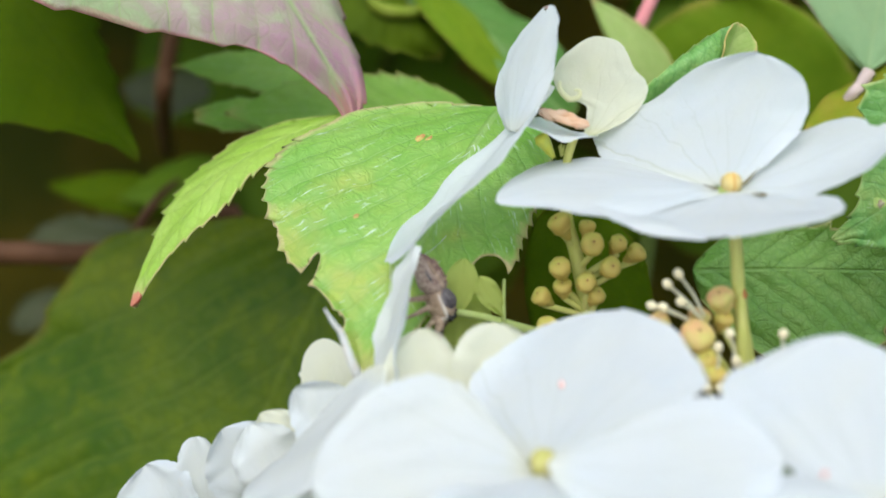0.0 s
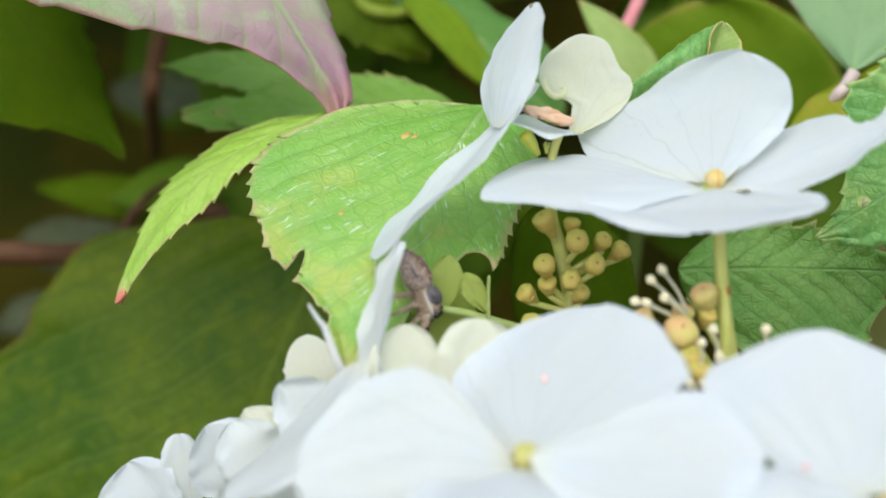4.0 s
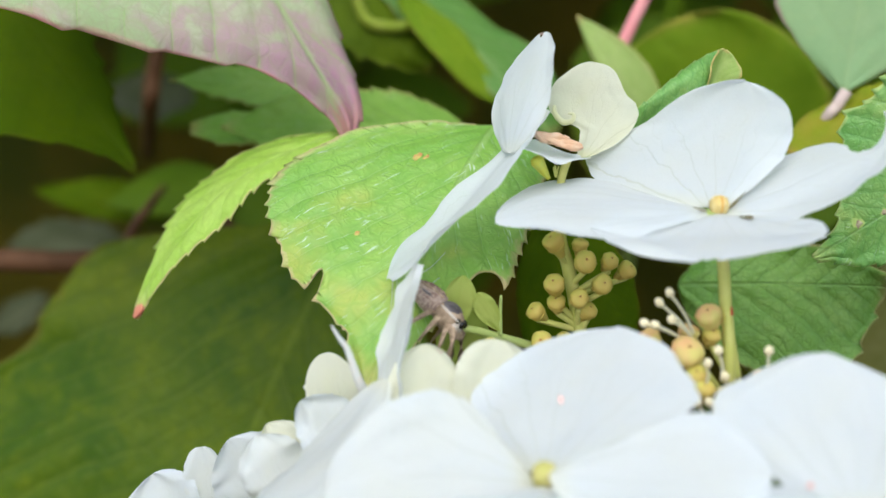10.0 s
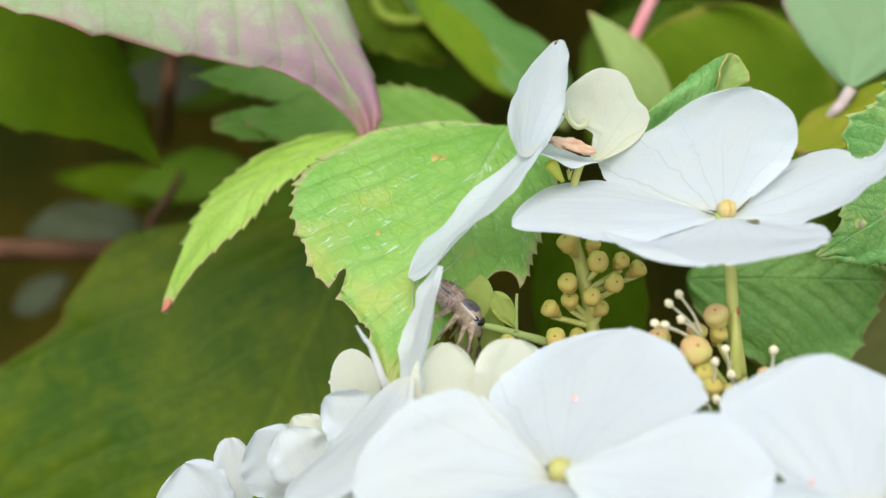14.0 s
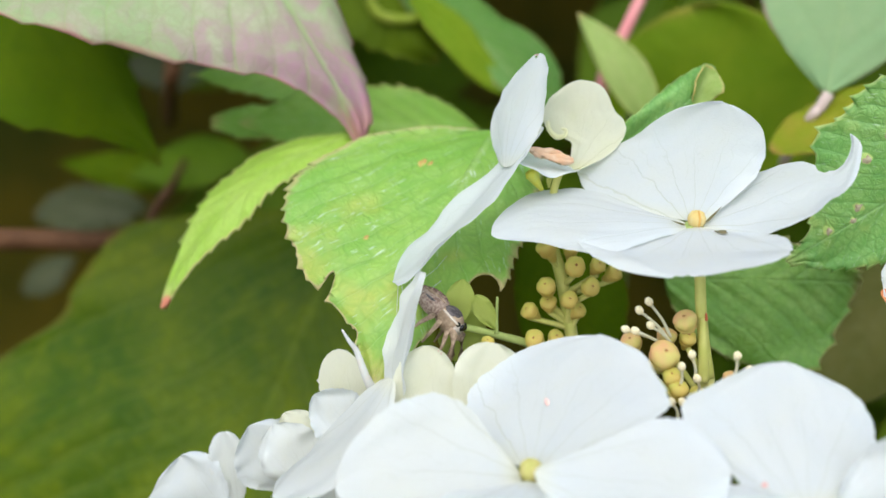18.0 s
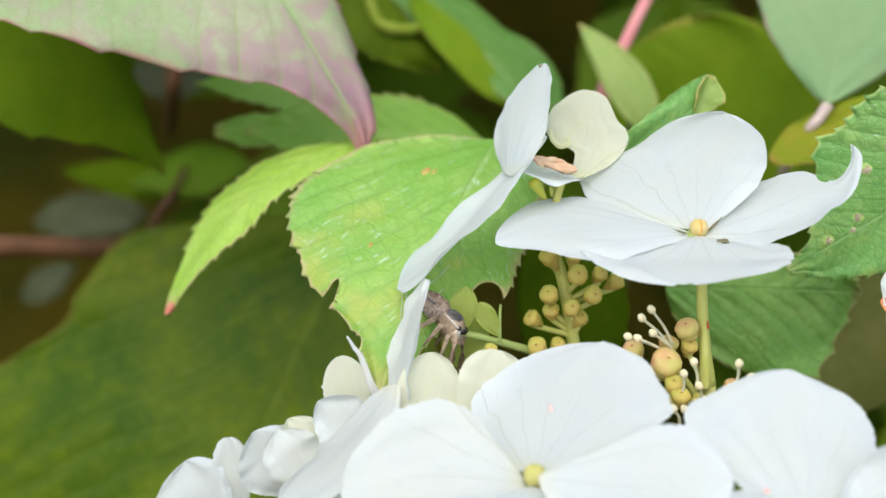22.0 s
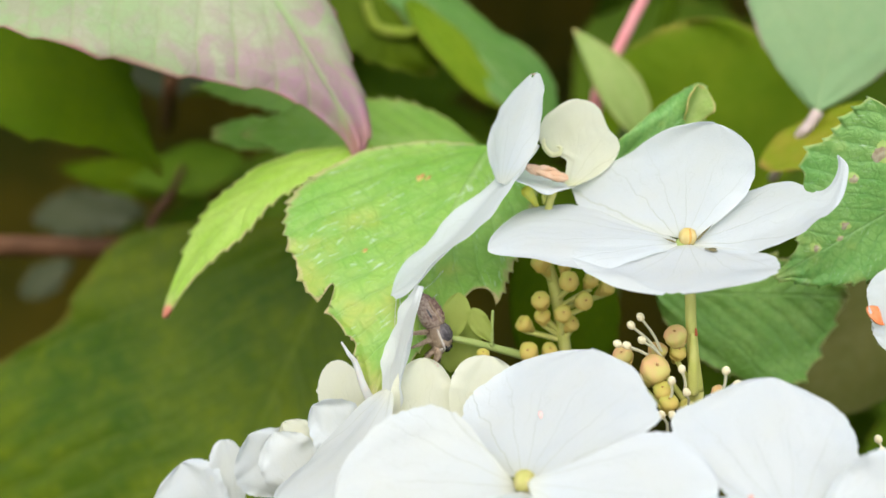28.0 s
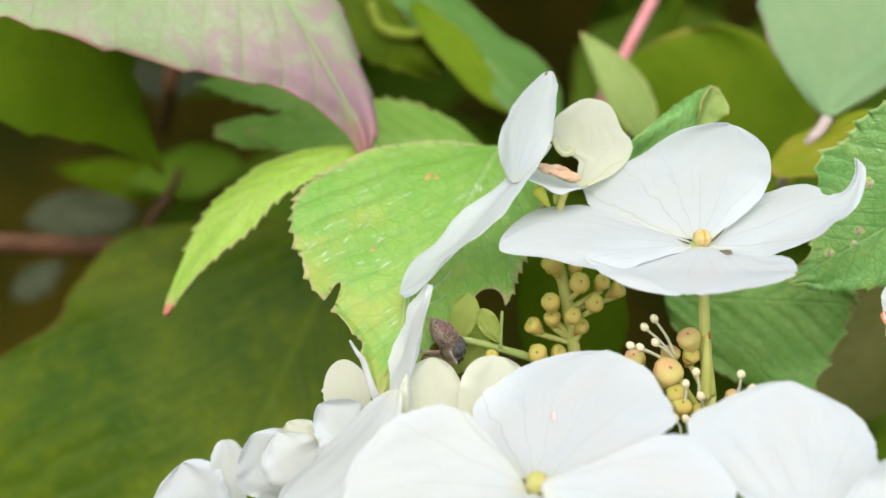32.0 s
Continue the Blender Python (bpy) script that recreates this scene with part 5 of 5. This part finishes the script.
def depth_foliage():
    rng = random.Random(11)
    verts, faces, flat, share = [], [], [], []
    for _ in range(1000):
        y = rng.uniform(0.15, 0.46)
        half = 0.09 + 0.55 * (y + 0.13)
        at = Vector((rng.uniform(-half, half), y, 1.0 + rng.uniform(-0.32, 0.42)))
        length = rng.uniform(0.04, 0.085)
        w = length * rng.uniform(0.3, 0.42)
        eu = Vector((rng.uniform(-1, 1), rng.uniform(-0.6, 0.2), rng.uniform(-1, 0.3))).normalized()
        n = Vector((rng.uniform(-0.5, 0.5), rng.uniform(-1, -0.2), rng.uniform(0.2, 1)))
        n = (n - eu * n.dot(eu)).normalized()
        ev = n.cross(eu)
        start = len(verts)
        sag = rng.uniform(0, 0.15)
        # leaves left out to fit the camera's view, so that the dark backdrop shows
        ends = [at + eu * (u * length) + ev * (v * w) for u in (0.05, 0.3, 0.5, 0.7, 0.95) for v in (-0.9, 0, 0.9)]
        if any(x0 < (p.x - (-0.0027)) / (p.y + 0.1336) < x1 and z0 < (p.z - 1.0339) / (p.y + 0.1336) < z1 for p in ends for x0, x1, z0, z1 in VIEW_GAPS):
            continue
        for i in range(9):
            u = i / 8
            h = outline(min(max(u, 0.01), 0.99), 0.45, 0.6, 0.85) * w
            for j in range(5):
                v = j / 2 - 1
                verts.append(at + eu * u * length + ev * v * h + n * (sag * length * 4 * u * (1 - u) - 0.12 * abs(v) * h))
                flat.append((v * h / length, u))
                share.append((v, u))
        for i in range(8):
            for j in range(4):
                k = start + i * 5 + j
                faces.append((k, k + 5, k + 6, k + 1))
    # part of the inner shade comes from this dark leaf colour
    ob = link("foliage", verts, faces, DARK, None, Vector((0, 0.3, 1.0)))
    for key, values in (("flat", flat), ("share", share)):
        layer = ob.data.uv_layers.new(name=key)
        order = np.empty(len(ob.data.loops), dtype=np.int32)
        ob.data.loops.foreach_get("vertex_index", order)
        layer.data.foreach_set("uv", np.array(values, dtype=np.float32)[order].ravel())
    tagged(ob, "dense dark green foliage in the depth of the shrubs", "foliage", kind="stuff")


depth_foliage()


# ---- the spider ----
SPIDER = new("jumping_spider")
SPIDER.empty_display_size = 0.003
tagged(SPIDER, "small grey-brown hairy jumping spider clinging to a petal", "spider")


SIZE = 0.00145


def spider_part(name, at, size, mat, parent, label="", turn=(0, 0, 0), seed=0, rough=0.05, taper=0.0):
    """An egg-shaped part in the spider's own space (mm): y ahead, z up."""
    n, m = 22, 14
    verts, faces = [], []
    e = Euler([radians(a) for a in turn]).to_matrix()
    for i in range(m + 1):
        th = math.pi * i / m
        for k in range(n):
            ph = 2 * math.pi * k / n
            p = Vector((math.sin(th) * math.cos(ph), math.cos(th), math.sin(th) * math.sin(ph)))
            g = 1 + rough * noise.noise(p * 3.0 + Vector((seed, 0, 0)))
            t = 1 - taper * p.y
            q = e @ Vector((p.x * size[0] * g * t, p.y * size[1] * g, p.z * size[2] * g * t))
            verts.append(q * SIZE)
    for i in range(m):
        for k in range(n):
            a0, a1 = i * n + k, i * n + (k + 1) % n
            faces.append((a0, a0 + n, a1 + n, a1))
    me = bpy.data.meshes.new(name)
    me.from_pydata([tuple(v) for v in verts], [], faces)
    me.materials.append(mat)
    me.shade_smooth()
    ob = new(name, me)
    ob.parent = parent
    base = Vector(at) * SIZE
    ob.location = base - (Vector(parent.location) if parent is not SPIDER else Vector((0, 0, 0)))
    if label:
        ob["label"] = label
    return ob


def spider():
    abdomen = spider_part("abdomen", (0, -1.4, 0.12), (0.94, 1.75, 1.06), SPIDER_BROWN, SPIDER, "brown hairy pointed abdomen with pale and dark bands", (5, 0, 0), 1, 0.06, -0.28)
    for k in (-1, 1):
        spider_part("band", (0.56 * k, -1.3, 0.90), (0.15, 1.15, 0.15), SPIDER_PALE, abdomen, "pale side band", (6, 0, 3 * k), k)
        spider_part("band", (0.88 * k, -1.25, 0.48), (0.08, 0.7, 0.12), SPIDER_DARK, abdomen, "dark side band", (4, 0, 5 * k), k + 3)
        spider_part("spinneret", (0.12 * k, -3.0, 0.25), (0.09, 0.22, 0.09), SPIDER_DARK, abdomen, "", (0, 0, 0), k)
    spider_part("saddle", (0, -1.45, 0.38), (0.72, 1.60, 0.86), SPIDER_TOP, abdomen, "dark brown back with paler chevrons", (5, 0, 0), 7, 0.05, -0.28)
    for k, y in enumerate((-0.75, -1.35, -1.95)):
        for s in (-1, 1):
            spider_part("chevron", (0.20 * s, y, 1.22 - 0.06 * k * k), (0.26, 0.10, 0.08), SPIDER_PALE, abdomen, "", (0, 0, -32 * s), k)
    head = spider_part("cephalothorax", (0, 0.95, 0.1), (1.15, 1.35, 1.1), SPIDER_PALE, SPIDER, "dark-topped head with a white stripe", (0, 0, 0), 2, 0.05)
    spider_part("cap", (0, 0.85, 0.58), (1.0, 1.0, 0.72), SPIDER_DARK, head, "", (0, 0, 0), 3)
    for s in (-1, 1):
        spider_part("stripe", (0.95 * s, 1.05, 0.56), (0.17, 1.0, 0.13), SPIDER_WHITE, head, "white side stripe", (0, 0, -4 * s), 4)
        spider_part("eye", (0.32 * s, 2.24, 0.45), (0.32, 0.22, 0.32), EYE, head)
        spider_part("eye", (0.84 * s, 1.95, 0.55), (0.21, 0.20, 0.21), EYE, head)
        spider_part("eye", (0.78 * s, 1.05, 0.70), (0.15, 0.15, 0.15), EYE, head)
        spider_part("palp", (0.34 * s, 2.25, -0.35), (0.2, 0.55, 0.2), SPIDER_PALE, head, "", (-35, 0, 0), 5)
    spider_part("face", (0, 1.95, 0.0), (0.95, 0.42, 0.72), SPIDER_WHITE, head, "", (0, 0, 0), 6)
    for s in (-1, 1):
        for k, (y, out, ahead) in enumerate(((1.5, 1.1, 2.1), (1.1, 1.2, 1.3), (0.6, 1.3, 0.2), (0.2, 1.5, -0.7))):
            pts = [Vector((0.5 * s, y, -0.25)), Vector(((0.5 + out * 0.55) * s, y + ahead * 0.4, -0.3)), Vector(((0.5 + out * 0.75) * s, y + ahead * 0.9, -1.5)),
                   Vector(((0.5 + out * 0.8) * s, y + ahead * 1.15, -2.6))]
            verts, faces = [], []
            radii = (0.38, 0.36, 0.24, 0.11) if k == 0 else (0.28, 0.25, 0.16, 0.07)
            for i, p in enumerate(pts):
                d = (pts[min(i + 1, 3)] - pts[max(i - 1, 0)]).normalized()
                x = d.orthogonal().normalized()
                z = d.cross(x)
                for q in range(8):
                    ang = q * math.pi / 4
                    verts.append((p + (x * math.cos(ang) + z * math.sin(ang)) * radii[i] - pts[0]) * SIZE)
            for i in range(3):
                for q in range(8):
                    a0, a1 = i * 8 + q, i * 8 + (q + 1) % 8
                    faces.append((a0, a1, a1 + 8, a0 + 8))
            faces += [tuple(range(8))[::-1], tuple(24 + q for q in range(8))]
            me = bpy.data.meshes.new("leg")
            me.from_pydata([tuple(v) for v in verts], [], faces)
            me.materials.append(SPIDER_PALE)
            me.shade_smooth()
            leg = new("leg", me)
            leg.parent = SPIDER
            leg.location = pts[0] * SIZE


spider()


def stance(at, ahead, back):
    """The spider's pose: where its waist is (mm), where its head points, where its back faces."""
    y = Vector(ahead).normalized()
    z = Vector(back)
    z = (z - y * z.dot(y)).normalized()
    x = y.cross(z)
    m = Matrix((x, y, z)).transposed().to_4x4()
    return Matrix.Translation(place(at)) @ m


def motions():
    low = ((0.40, -0.05, -0.90), (0.88, -0.30, 0.40))
    steep = ((0.32, -0.15, -0.92), (0.85, -0.25, 0.3))
    side = ((0.66, -0.42, -0.58), (0.66, -0.02, 0.72))
    upright = ((0.16, -0.05, -0.98), (0.80, -0.55, 0.10))
    away = ((0.40, 0.55, -0.70), (0.60, -0.66, 0.30))
    walk(SPIDER, [
        (0, stance((-0.9, 4.0, -5.5), *low)),
        (2, stance((-0.0, 4.0, -5.9), *low)),
        (3.5, stance((-0.9, 4.0, -5.5), *low)),
        (5.5, stance((-0.1, 4.0, -5.8), *low)),
        (6.4, stance((-0.6, 4.0, -5.9), *low)),
        (6.7, stance((-1.2, 4.0, -6.5), *steep)),
        (7.2, stance((-0.1, 4.0, -4.9), *side)),
        (9, stance((-0.4, 4.0, -5.7), *side)),
        (13, stance((-0.4, 4.0, -5.5), *side)),
        (17, stance((-0.2, 4.0, -6.0), *side)),
        (21, stance((-0.6, 4.0, -5.5), *side)),
        (25, stance((-0.6, 4.0, -5.6), *side)),
        (28, stance((-0.8, 4.0, -6.0), *low)),
        (28.5, stance((-1.4, 2.6, -6.6), *upright)),
        (29.5, stance((-1.1, 2.6, -6.4), *upright)),
        (30.5, stance((-1.3, 2.6, -6.8), *upright)),
        (32, stance((-0.2, 2.6, -7.4), *away)),
    ])


motions()
